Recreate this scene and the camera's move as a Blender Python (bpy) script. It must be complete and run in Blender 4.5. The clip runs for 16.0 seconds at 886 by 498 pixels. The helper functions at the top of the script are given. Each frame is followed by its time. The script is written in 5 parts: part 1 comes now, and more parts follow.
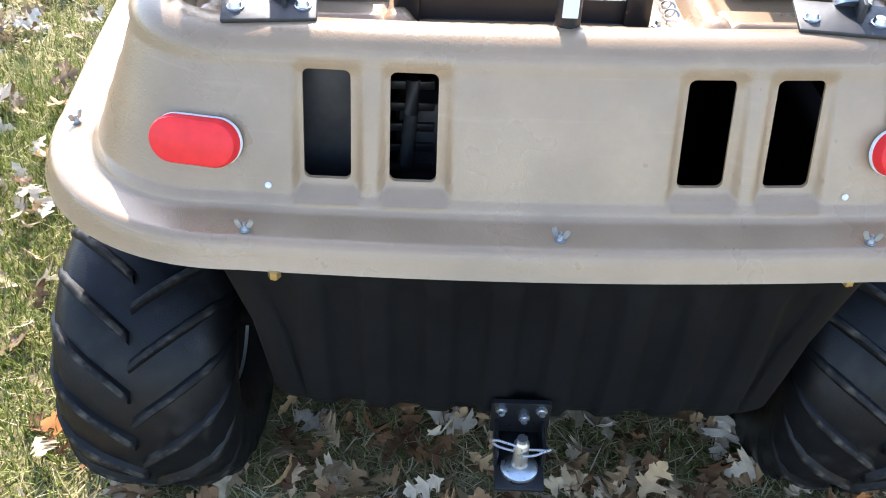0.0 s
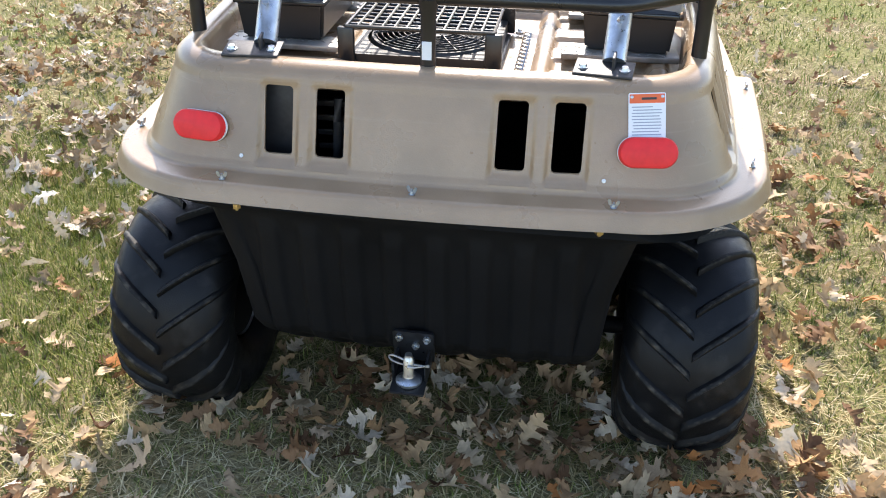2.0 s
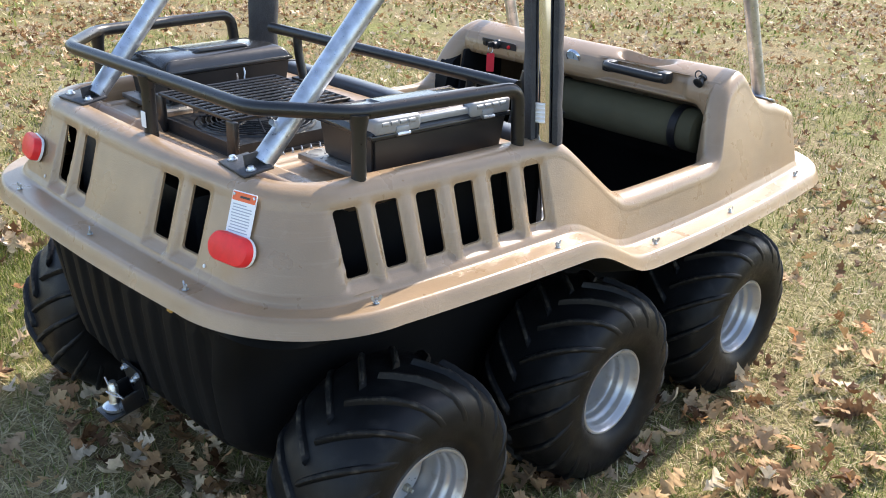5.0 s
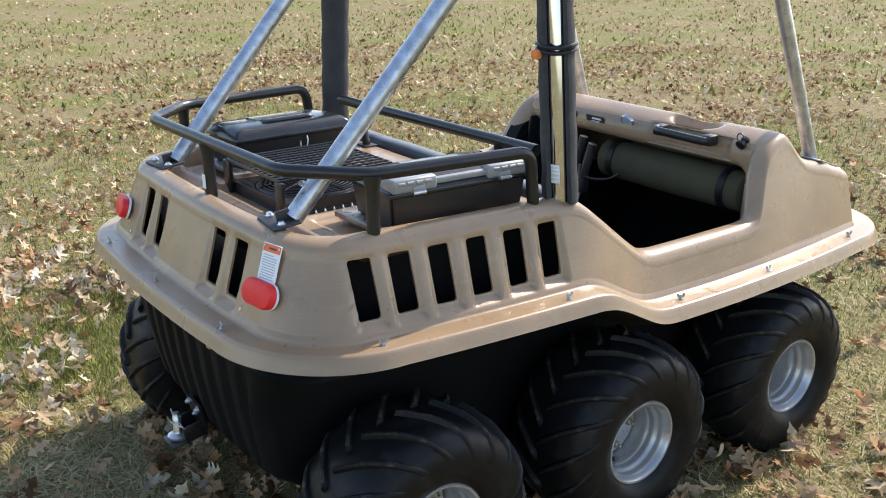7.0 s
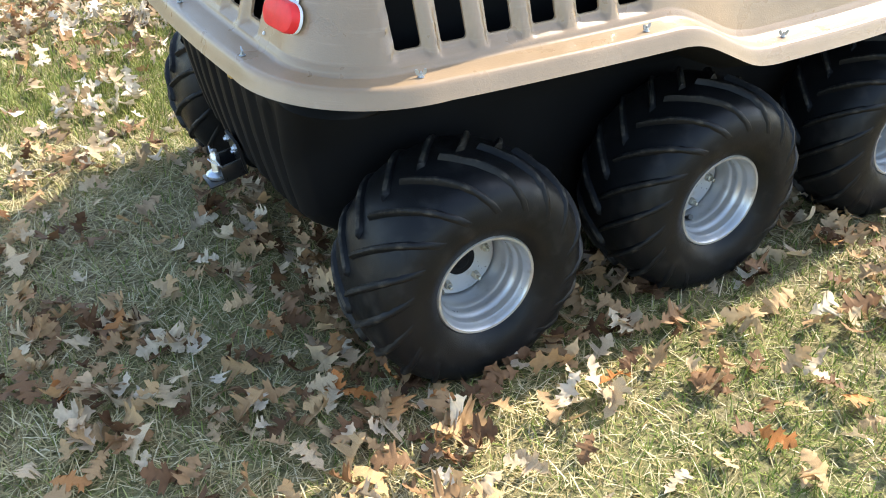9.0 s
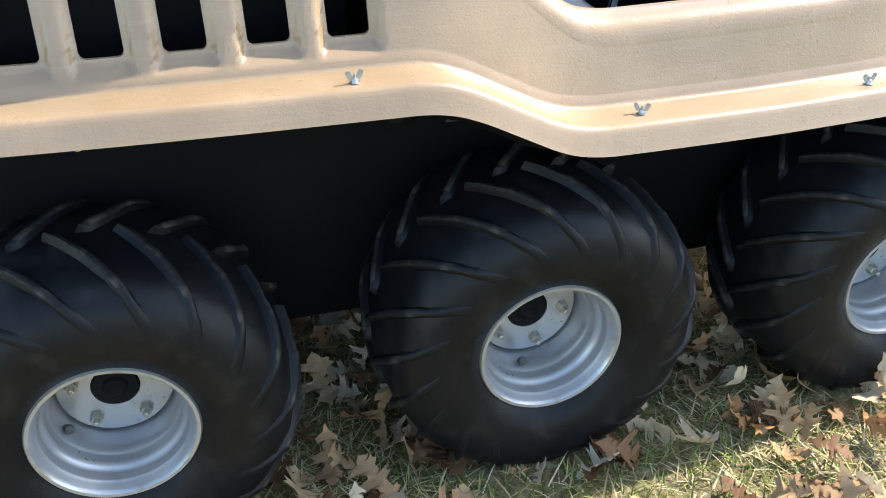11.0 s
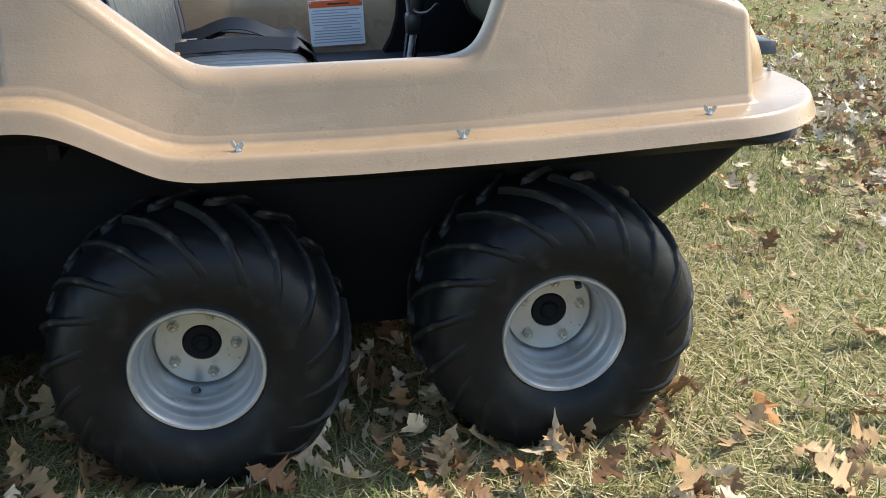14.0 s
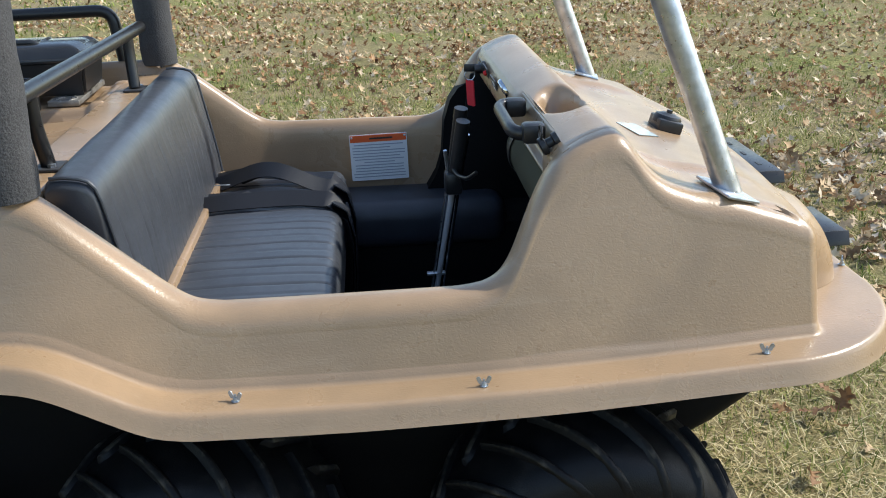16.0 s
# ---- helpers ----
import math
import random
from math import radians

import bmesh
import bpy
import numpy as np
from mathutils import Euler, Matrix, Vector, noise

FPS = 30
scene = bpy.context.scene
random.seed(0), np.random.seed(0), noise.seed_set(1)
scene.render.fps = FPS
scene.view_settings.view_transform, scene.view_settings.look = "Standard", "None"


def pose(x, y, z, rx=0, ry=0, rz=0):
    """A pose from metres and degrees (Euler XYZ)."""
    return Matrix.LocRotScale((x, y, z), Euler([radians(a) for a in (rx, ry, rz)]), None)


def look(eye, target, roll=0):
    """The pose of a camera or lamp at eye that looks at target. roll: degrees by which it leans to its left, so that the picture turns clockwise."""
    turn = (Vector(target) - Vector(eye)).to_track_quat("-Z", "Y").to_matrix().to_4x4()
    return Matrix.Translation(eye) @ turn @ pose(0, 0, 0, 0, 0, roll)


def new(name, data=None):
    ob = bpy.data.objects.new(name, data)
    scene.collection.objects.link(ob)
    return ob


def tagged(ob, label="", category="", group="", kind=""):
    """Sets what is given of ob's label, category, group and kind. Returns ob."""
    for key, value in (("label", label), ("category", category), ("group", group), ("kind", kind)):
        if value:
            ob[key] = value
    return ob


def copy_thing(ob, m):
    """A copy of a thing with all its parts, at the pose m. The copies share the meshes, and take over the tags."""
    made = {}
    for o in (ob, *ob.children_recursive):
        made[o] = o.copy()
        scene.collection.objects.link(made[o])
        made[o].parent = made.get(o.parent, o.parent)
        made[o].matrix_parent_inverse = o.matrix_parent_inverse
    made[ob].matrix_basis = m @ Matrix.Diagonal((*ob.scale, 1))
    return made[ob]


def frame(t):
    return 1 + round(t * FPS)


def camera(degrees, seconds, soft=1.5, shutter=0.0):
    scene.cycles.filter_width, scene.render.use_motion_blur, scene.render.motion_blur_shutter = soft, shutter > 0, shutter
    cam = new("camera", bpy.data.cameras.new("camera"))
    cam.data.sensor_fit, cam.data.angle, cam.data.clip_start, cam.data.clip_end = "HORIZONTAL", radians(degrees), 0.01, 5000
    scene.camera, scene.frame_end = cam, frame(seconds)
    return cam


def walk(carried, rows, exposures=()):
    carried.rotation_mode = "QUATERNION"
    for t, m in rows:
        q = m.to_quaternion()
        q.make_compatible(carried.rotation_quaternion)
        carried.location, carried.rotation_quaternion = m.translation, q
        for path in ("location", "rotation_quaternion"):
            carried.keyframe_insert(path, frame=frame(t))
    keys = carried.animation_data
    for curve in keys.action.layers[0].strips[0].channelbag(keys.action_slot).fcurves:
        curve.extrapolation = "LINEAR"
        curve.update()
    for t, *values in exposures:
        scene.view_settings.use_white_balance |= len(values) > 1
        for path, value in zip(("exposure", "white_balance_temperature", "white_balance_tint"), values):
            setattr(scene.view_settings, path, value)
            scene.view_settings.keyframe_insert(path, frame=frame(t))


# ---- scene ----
cam = camera(51.0, 16.0, 1.0)
PATH = [
    (0, (-0.128, -1.831, 1.383), (-0.125, -0.27, 0.133), 2.1),
    (0.5, (-0.034, -2.099, 1.411), (-0.082, -0.439, 0.297), 1.7),
    (1, (0.003, -2.306, 1.436), (-0.049, -0.611, 0.375), 1.4),
    (1.5, (0.07, -2.446, 1.469), (-0.041, -0.719, 0.465), 1.1),
    (2, (0.313, -2.477, 1.468), (0.026, -0.757, 0.49), 0.7),
    (2.5, (0.538, -2.395, 1.47), (0.093, -0.707, 0.493), 1.1),
    (3, (0.761, -2.172, 1.472), (0.165, -0.526, 0.505), 1.4),
    (3.5, (1.068, -2.087, 1.464), (0.275, -0.524, 0.501), 1.9),
    (4, (1.36, -2.013, 1.495), (0.45, -0.497, 0.56), 3.0),
    (4.5, (1.568, -1.829, 1.452), (0.518, -0.366, 0.581), 3.3),
    (5, (1.788, -1.729, 1.486), (0.484, -0.429, 0.704), 2.3),
    (5.2, (1.905, -1.698, 1.505), (0.503, -0.469, 0.778), 1.6),
    (7.3, (2.099, -1.624, 1.528), (0.55, -0.552, 0.858), -0.2),
    (7.5, (2.094, -1.62, 1.508), (0.571, -0.567, 0.752), -0.2),
    (8, (2.077, -1.6, 1.464), (0.614, -0.613, 0.524), -0.4),
    (8.2, (2.093, -1.593, 1.457), (0.633, -0.641, 0.476), -0.9),
    (10.3, (1.747, -0.837, 1.251), (0.278, -0.273, 0.017), -1.4),
    (10.5, (1.746, -0.724, 1.236), (0.254, -0.177, 0.021), -1.1),
    (11, (1.691, -0.453, 1.159), (0.075, 0.004, 0.071), -0.7),
    (11.5, (1.716, -0.24, 1.084), (0.025, -0.035, 0.037), -3.8),
    (12, (1.93, -0.082, 1.056), (0.178, -0.07, 0.092), -4.2),
    (12.5, (2.089, 0.001, 1.036), (0.304, 0.07, 0.138), -2.3),
    (13, (2.112, 0.106, 0.998), (0.302, 0.24, 0.159), -1.4),
    (13.5, (2.1, 0.174, 1.01), (0.28, 0.412, 0.215), -1.2),
    (14, (2.097, 0.201, 1.03), (0.268, 0.496, 0.276), -1.3),
    (14.5, (2.087, 0.236, 1.098), (0.236, 0.534, 0.401), -1.2),
    (15, (2.082, 0.282, 1.17), (0.215, 0.52, 0.492), -1.8),
    (15.5, (2.01, 0.315, 1.239), (0.148, 0.495, 0.53), -2.3),
    (16, (1.844, 0.33, 1.31), (-0.013, 0.465, 0.58), -1.8),
]
walk(cam, [(t, look(eye, target, roll)) for t, eye, target, roll in PATH], [(0.0, 2.32, 6420, 14), (0.5, 2.06, 6810, 14), (1.0, 2.08, 6870, 14), (1.5, 2.01, 6870, 14), (2.0, 1.76, 6870, 14), (3.5, 1.68, 6870, 14), (5.0, 1.60, 6820, 13), (7.5, 1.23, 6860, 11), (8.2, 1.62, 6810, 9), (10.5, 2.26, 6610, 7), (11.0, 2.00, 6560, 6), (11.5, 2.01, 6560, 6), (12.5, 2.14, 6510, 6), (13.5, 1.62, 6560, 6), (14.5, 1.24, 6510, 6), (16.0, 0.99, 6560, 7)])

# ---- world and sun ----
SUN_EL, SUN_AZ = radians(41.5), math.atan2(-0.12, 1.0)   # azimuth from +y towards +x
world = bpy.data.worlds.new("sky")
scene.world = world
world.use_nodes = True
wn = world.node_tree
sky = wn.nodes.new("ShaderNodeTexSky")
sky.sky_type, sky.sun_disc = "NISHITA", False
sky.sun_elevation, sky.sun_rotation = SUN_EL, SUN_AZ
wn.nodes["Background"].inputs["Strength"].default_value = 0.15
wn.links.new(sky.outputs["Color"], wn.nodes["Background"].inputs["Color"])
sun = new("sun", bpy.data.lights.new("sun", "SUN"))
sun.data.energy, sun.data.angle, sun.data.color = 2.75, radians(0.53), (1.0, 0.96, 0.88)
sun_way = Vector((math.sin(SUN_AZ) * math.cos(SUN_EL), math.cos(SUN_AZ) * math.cos(SUN_EL), math.sin(SUN_EL)))
sun.matrix_world = look(sun_way * 20, (0, 0, 0))


# ---- materials ----
def material(name, colour, rough=0.5, metal=0.0, spec=0.5, vary=0.0, vary_scale=6.0, tint=None, bump=0.0, bump_scale=300.0,
             bump_kind="noise", rough_vary=0.0, dirt=None, dirt_scale=4.0, dirt_amount=0.3, coat=0.0):
    """A surface in real-world size: a base colour varied at two scales, fine relief, and worn or dusty patches."""
    m = bpy.data.materials.new(name)
    m.use_nodes = True
    t, b = m.node_tree, m.node_tree.nodes["Principled BSDF"]
    b.inputs["Roughness"].default_value, b.inputs["Metallic"].default_value = rough, metal
    b.inputs["Specular IOR Level"].default_value, b.inputs["Coat Weight"].default_value = spec, coat
    b.inputs["Base Color"].default_value = (*colour, 1)
    co = t.nodes.new("ShaderNodeTexCoord").outputs["Object"]

    def tex(scale, detail=4.0):
        n = t.nodes.new("ShaderNodeTexNoise")
        n.inputs["Scale"].default_value, n.inputs["Detail"].default_value = scale, detail
        t.links.new(co, n.inputs["Vector"])
        return n.outputs["Fac"]

    def mix(fac, a, bb):
        n = t.nodes.new("ShaderNodeMix")
        n.data_type = "RGBA"
        for sock, v in ((n.inputs[0], fac), (n.inputs[6], a), (n.inputs[7], bb)):
            if isinstance(v, bpy.types.NodeSocket):
                t.links.new(v, sock)
            else:
                sock.default_value = v if isinstance(v, float) else (*v, 1)
        return n.outputs[2]

    def ramp(fac, lo, hi, top=1.0):
        n = t.nodes.new("ShaderNodeMapRange")
        n.inputs[1].default_value, n.inputs[2].default_value, n.inputs[4].default_value = lo, hi, top
        t.links.new(fac, n.inputs[0])
        return n.outputs[0]

    out = None
    if vary:
        dark = tuple(c * (1 - vary) for c in colour)
        out = mix(ramp(tex(vary_scale), 0.3, 0.7), dark, tuple(min(1, c * (1 + vary * 0.6)) for c in colour))
        out = mix(ramp(tex(vary_scale * 23, 2.0), 0.35, 0.75, 0.35), out, tint or dark)
    if dirt:
        out = mix(ramp(tex(dirt_scale, 8.0), 0.62 - dirt_amount * 0.4, 0.78, 0.85), out or colour, dirt)
    if out:
        t.links.new(out, b.inputs["Base Color"])
    if rough_vary:
        t.links.new(ramp(tex(vary_scale * 3), 0.2, 0.8), (r := t.nodes.new("ShaderNodeMapRange")).inputs[0])
        r.inputs[3].default_value, r.inputs[4].default_value = max(0.03, rough - rough_vary), min(1, rough + rough_vary)
        t.links.new(r.outputs[0], b.inputs["Roughness"])
    if bump:
        bn = t.nodes.new("ShaderNodeBump")
        bn.inputs["Strength"].default_value, bn.inputs["Distance"].default_value = bump, 0.002
        if bump_kind == "grain":
            v = t.nodes.new("ShaderNodeTexVoronoi")
            v.feature = "DISTANCE_TO_EDGE"
            v.inputs["Scale"].default_value = bump_scale
            warp = t.nodes.new("ShaderNodeVectorMath")
            warp.operation = "MULTIPLY_ADD"
            n = t.nodes.new("ShaderNodeTexNoise")
            n.inputs["Scale"].default_value = bump_scale * 0.35
            t.links.new(co, n.inputs["Vector"])
            t.links.new(n.outputs["Color"], warp.inputs[0])
            warp.inputs[1].default_value = (0.012,) * 3
            drawn = t.nodes.new("ShaderNodeMapping")
            drawn.inputs["Scale"].default_value = (0.8, 0.5, 1.0)
            t.links.new(co, drawn.inputs["Vector"])
            t.links.new(drawn.outputs[0], warp.inputs[2])
            t.links.new(warp.outputs[0], v.inputs["Vector"])
            t.links.new(ramp(v.outputs["Distance"], 0.0, 0.45), bn.inputs["Height"])
        else:
            t.links.new(tex(bump_scale, 3.0), bn.inputs["Height"])
        t.links.new(bn.outputs[0], b.inputs["Normal"])
    return m


def scatter_material(name, stops, rough=0.6, through_light=0.0, by="island"):
    """For blades and leaves: a colour drawn at random for each loose piece from a row of stops."""
    m = bpy.data.materials.new(name)
    m.use_nodes = True
    t, b = m.node_tree, m.node_tree.nodes["Principled BSDF"]
    r = t.nodes.new("ShaderNodeValToRGB")
    r.color_ramp.interpolation = "CONSTANT" if len(stops) > 7 else "LINEAR"
    while len(r.color_ramp.elements) < len(stops):
        r.color_ramp.elements.new(0.5)
    for e, (p, c) in zip(r.color_ramp.elements, stops):
        e.position, e.color = p, (*c, 1)
    if by == "island":
        t.links.new(t.nodes.new("ShaderNodeNewGeometry").outputs["Random Per Island"], r.inputs[0])
    else:
        t.links.new(t.nodes.new("ShaderNodeObjectInfo").outputs["Random"], r.inputs[0])
    n = t.nodes.new("ShaderNodeTexNoise")
    n.inputs["Scale"].default_value = 60.0
    mx = t.nodes.new("ShaderNodeMix")
    mx.data_type, mx.blend_type = "RGBA", "MULTIPLY"
    mx.inputs[0].default_value = 0.5
    t.links.new(r.outputs[0], mx.inputs[6])
    co = t.nodes.new("ShaderNodeTexCoord")
    t.links.new(co.outputs["Object"], n.inputs["Vector"])
    rr = t.nodes.new("ShaderNodeMapRange")
    rr.inputs[1].default_value, rr.inputs[2].default_value, rr.inputs[3].default_value, rr.inputs[4].default_value = 0.3, 0.7, 0.55, 1.15
    t.links.new(n.outputs["Fac"], rr.inputs[0])
    t.links.new(rr.outputs[0], mx.inputs[7])
    t.links.new(mx.outputs[2], b.inputs["Base Color"])
    b.inputs["Roughness"].default_value = rough
    b.inputs["Specular IOR Level"].default_value = 0.12
    if through_light:
        tr, ad = t.nodes.new("ShaderNodeBsdfTranslucent"), t.nodes.new("ShaderNodeMixShader")
        t.links.new(mx.outputs[2], tr.inputs["Color"])
        ad.inputs[0].default_value = through_light
        t.links.new(b.outputs[0], ad.inputs[1])
        t.links.new(tr.outputs[0], ad.inputs[2])
        t.links.new(ad.outputs[0], t.nodes["Material Output"].inputs["Surface"])
    return m


TAN = material("tan_polyethylene", (0.334, 0.224, 0.133), 0.30, spec=0.65, vary=0.13, vary_scale=4, bump=0.085, bump_scale=210, bump_kind="grain",
               rough_vary=0.07, dirt=(0.225, 0.157, 0.099), dirt_scale=6, dirt_amount=0.36)


def scuff(m, light, grime):
    """Fine light scuffs drawn out along the body, and broad grimy smudges."""
    t, b = m.node_tree, m.node_tree.nodes["Principled BSDF"]
    co = t.nodes.new("ShaderNodeTexCoord").outputs["Object"]
    colour = b.inputs["Base Color"].links[0].from_socket
    for stretch, scale, lo, hi, most, tone in (((1, 0.7, 1), 2.8, 0.46, 0.66, 0.80, grime), ((1.5, 1.2, 30), 3.0, 0.58, 0.72, 0.30, light), ((14, 4, 14), 2.2, 0.62, 0.76, 0.25, light)):
        mp = t.nodes.new("ShaderNodeMapping")
        mp.inputs["Scale"].default_value = stretch
        t.links.new(co, mp.inputs["Vector"])
        n = t.nodes.new("ShaderNodeTexNoise")
        n.inputs["Scale"].default_value, n.inputs["Detail"].default_value, n.inputs["Roughness"].default_value = scale, 5, 0.62
        t.links.new(mp.outputs[0], n.inputs["Vector"])
        r = t.nodes.new("ShaderNodeMapRange")
        r.inputs[1].default_value, r.inputs[2].default_value, r.inputs[4].default_value = lo, hi, most
        t.links.new(n.outputs["Fac"], r.inputs[0])
        mx = t.nodes.new("ShaderNodeMix")
        mx.data_type = "RGBA"
        mx.inputs[7].default_value = (*tone, 1)
        t.links.new(r.outputs[0], mx.inputs[0])
        t.links.new(colour, mx.inputs[6])
        colour = mx.outputs[2]
    t.links.new(colour, b.inputs["Base Color"])


scuff(TAN, (0.40, 0.30, 0.21), (0.225, 0.152, 0.087))
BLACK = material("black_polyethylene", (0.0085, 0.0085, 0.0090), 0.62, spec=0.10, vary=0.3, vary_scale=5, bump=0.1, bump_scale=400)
RUBBER = material("tyre_rubber", (0.0070, 0.0072, 0.0080), 0.42, spec=0.20, vary=0.35, vary_scale=14, bump=0.25, bump_scale=380, rough_vary=0.12,
                  dirt=(0.024, 0.0228, 0.0216), dirt_scale=22, dirt_amount=0.16)
LUG = material("worn_lug_rubber", (0.012, 0.0117, 0.0115), 0.65, spec=0.20, vary=0.4, vary_scale=30, dirt=(0.090, 0.079, 0.062), dirt_scale=60, dirt_amount=0.34)
RIM = material("silver_wheel_paint", (0.45, 0.455, 0.46), 0.33, metal=0.62, vary=0.06, vary_scale=12, rough_vary=0.08, dirt=(0.3, 0.27, 0.23), dirt_scale=30, dirt_amount=0.08)
# lever chrome: its sun and sky reflections are put into a pale, barely metallic colour
LEVER = material("bright_lever_plating", (0.78, 0.79, 0.81), 0.2, metal=0.3, vary=0.08, vary_scale=40)
ZINC = material("zinc_plated_steel", (0.58, 0.61, 0.64), 0.33, metal=0.95, vary=0.12, vary_scale=60, rough_vary=0.12)
GALV = material("galvanised_tube", (0.54, 0.57, 0.61), 0.34, metal=0.85, vary=0.32, vary_scale=40, rough_vary=0.12, bump=0.05, bump_scale=150)
CHROME = material("chrome", (0.58, 0.60, 0.63), 0.07, metal=1.0, vary=0.06, vary_scale=40, rough_vary=0.03)
NUT = material("zinc_plate", (0.42, 0.47, 0.52), 0.36, metal=0.8, vary=0.2, vary_scale=90)
BOLT = material("dull_zinc", (0.42, 0.40, 0.34), 0.34, metal=0.85, vary=0.25, vary_scale=80)
BRASS = material("yellow_zinc", (0.55, 0.40, 0.17), 0.35, metal=0.8, vary=0.2, vary_scale=90)
STEEL = material("dark_steel_plate", (0.05, 0.05, 0.053), 0.5, metal=0.4, vary=0.25, vary_scale=50, rough_vary=0.12)
RACK = material("black_powder_coat", (0.012, 0.012, 0.013), 0.32, vary=0.25, vary_scale=30, rough_vary=0.08, bump=0.06, bump_scale=600)
FOAM = material("black_foam", (0.036, 0.036, 0.038), 0.8, spec=0.3, vary=0.3, vary_scale=22, tint=(0.15, 0.15, 0.155), bump=0.8, bump_scale=260)
VINYL = material("black_vinyl", (0.042, 0.046, 0.055), 0.36, spec=0.55, vary=0.18, vary_scale=18, bump=0.07, bump_scale=330, bump_kind="grain", rough_vary=0.07)
WEB = material("seat_belt_webbing", (0.007, 0.007, 0.009), 0.45, spec=0.35, bump=0.3, bump_scale=900)
PLASTIC = material("black_plastic", (0.017, 0.017, 0.018), 0.35, vary=0.2, vary_scale=20, bump=0.12, bump_scale=800)
GREYLID = material("grey_plastic_lid", (0.022, 0.023, 0.025), 0.16, vary=0.15, vary_scale=25, rough_vary=0.05, bump=0.05, bump_scale=700)
SILVERP = material("silver_plastic_latch", (0.30, 0.31, 0.33), 0.35, metal=0.2, vary=0.08, vary_scale=40)
RED = material("red_reflector", (0.80, 0.030, 0.032), 0.42, spec=0.3, vary=0.1, vary_scale=60, bump=0.1, bump_scale=900)
WHITE = material("white_plastic", (0.75, 0.75, 0.74), 0.4, vary=0.04, vary_scale=30)
PAPER = material("white_decal", (0.78, 0.79, 0.80), 0.45, vary=0.03, vary_scale=30)
ORANGE = material("orange_decal_band", (0.80, 0.13, 0.03), 0.45, vary=0.03, vary_scale=30)
INK = material("grey_print", (0.33, 0.36, 0.41), 0.5)
INKDARK = material("dark_print", (0.03, 0.03, 0.03), 0.5)
OLIVE = material("olive_canvas", (0.088, 0.082, 0.050), 0.85, spec=0.2, vary=0.15, vary_scale=10, bump=0.5, bump_scale=700)
CHEQUER = material("chequer_plate", (0.36, 0.34, 0.31), 0.42, metal=0.6, vary=0.3, vary_scale=14, bump=0.1, bump_scale=300, dirt=(0.10, 0.085, 0.065), dirt_scale=18, dirt_amount=0.35)
REDTAG = material("red_key_tag", (0.70, 0.03, 0.05), 0.35, vary=0.05, vary_scale=60)
GLASSY = material("instrument_face", (0.45, 0.55, 0.62), 0.15, vary=0.25, vary_scale=90, coat=0.5)
PLAQUE = material("pale_plaque", (0.42, 0.47, 0.46), 0.22, vary=0.2, vary_scale=50)
MAT = material("black_floor_mat", (0.030, 0.034, 0.044), 0.45, vary=0.25, vary_scale=12, bump=0.2, bump_scale=300)
CORD = material("orange_cord", (0.75, 0.22, 0.05), 0.6)


# ---- mesh helpers ----
def smooth(bm, angle=40):
    for f in bm.faces:
        f.smooth = True
    for e in bm.edges:
        if len(e.link_faces) == 2 and e.calc_face_angle(0) > radians(angle):
            e.smooth = False
    return bm


def part(name, bm, mat, parent=None, label="", angle=40):
    smooth(bm, angle)
    me = bpy.data.meshes.new(name)
    bm.to_mesh(me)
    bm.free()
    for m in (mat if isinstance(mat, (list, tuple)) else (mat,)):
        me.materials.append(m)
    ob = new(name, me)
    ob.parent = parent
    return tagged(ob, label)


def again(ob, m, parent=None):
    """Another part on the same mesh, at the pose m under its parent."""
    o = ob.copy()
    scene.collection.objects.link(o)
    o.parent = parent or ob.parent
    o.matrix_basis = m
    return o


def box(x0, x1, y0, y1, z0, z1, bevel=0.0, seg=2, bm=None):
    bm2 = bmesh.new()
    bmesh.ops.create_cube(bm2, size=1.0, matrix=Matrix.LocRotScale(((x0 + x1) / 2, (y0 + y1) / 2, (z0 + z1) / 2), None, (x1 - x0, y1 - y0, z1 - z0)))
    if bevel:
        bmesh.ops.bevel(bm2, geom=list(bm2.edges), offset=bevel, segments=seg, affect="EDGES", profile=0.5)
    if bm is None:
        return bm2
    return join(bm, bm2)


def join(bm, other, m=None):
    me = bpy.data.meshes.new("tmp")
    if m is not None:
        other.transform(m)
    other.to_mesh(me)
    other.free()
    bm.from_mesh(me)
    bpy.data.meshes.remove(me)
    return bm


def moved(bm, m):
    bm.transform(m)
    return bm


def revolve(profile, n=48, axis="x", closed=False, caps=True):
    """Turns a row of (along, radius) round the x axis (or z)."""
    bm = bmesh.new()
    rings = []
    for a, r in profile:
        ring = []
        for i in range(n):
            c, s = math.cos(2 * math.pi * i / n) * r, math.sin(2 * math.pi * i / n) * r
            ring.append(bm.verts.new((a, c, s) if axis == "x" else (c, s, a)))
        rings.append(ring)
    pairs = list(zip(rings, rings[1:])) + ([(rings[-1], rings[0])] if closed else [])
    for p, q in pairs:
        for i in range(n):
            j = (i + 1) % n
            bm.faces.new((p[i], p[j], q[j], q[i]))
    if caps and not closed:
        for ring, r in ((rings[0], profile[0][1]), (rings[-1], profile[-1][1])):
            if r > 0.0005:
                bm.faces.new(ring)
    bmesh.ops.remove_doubles(bm, verts=bm.verts, dist=1e-5)
    bmesh.ops.recalc_face_normals(bm, faces=bm.faces)
    return bm


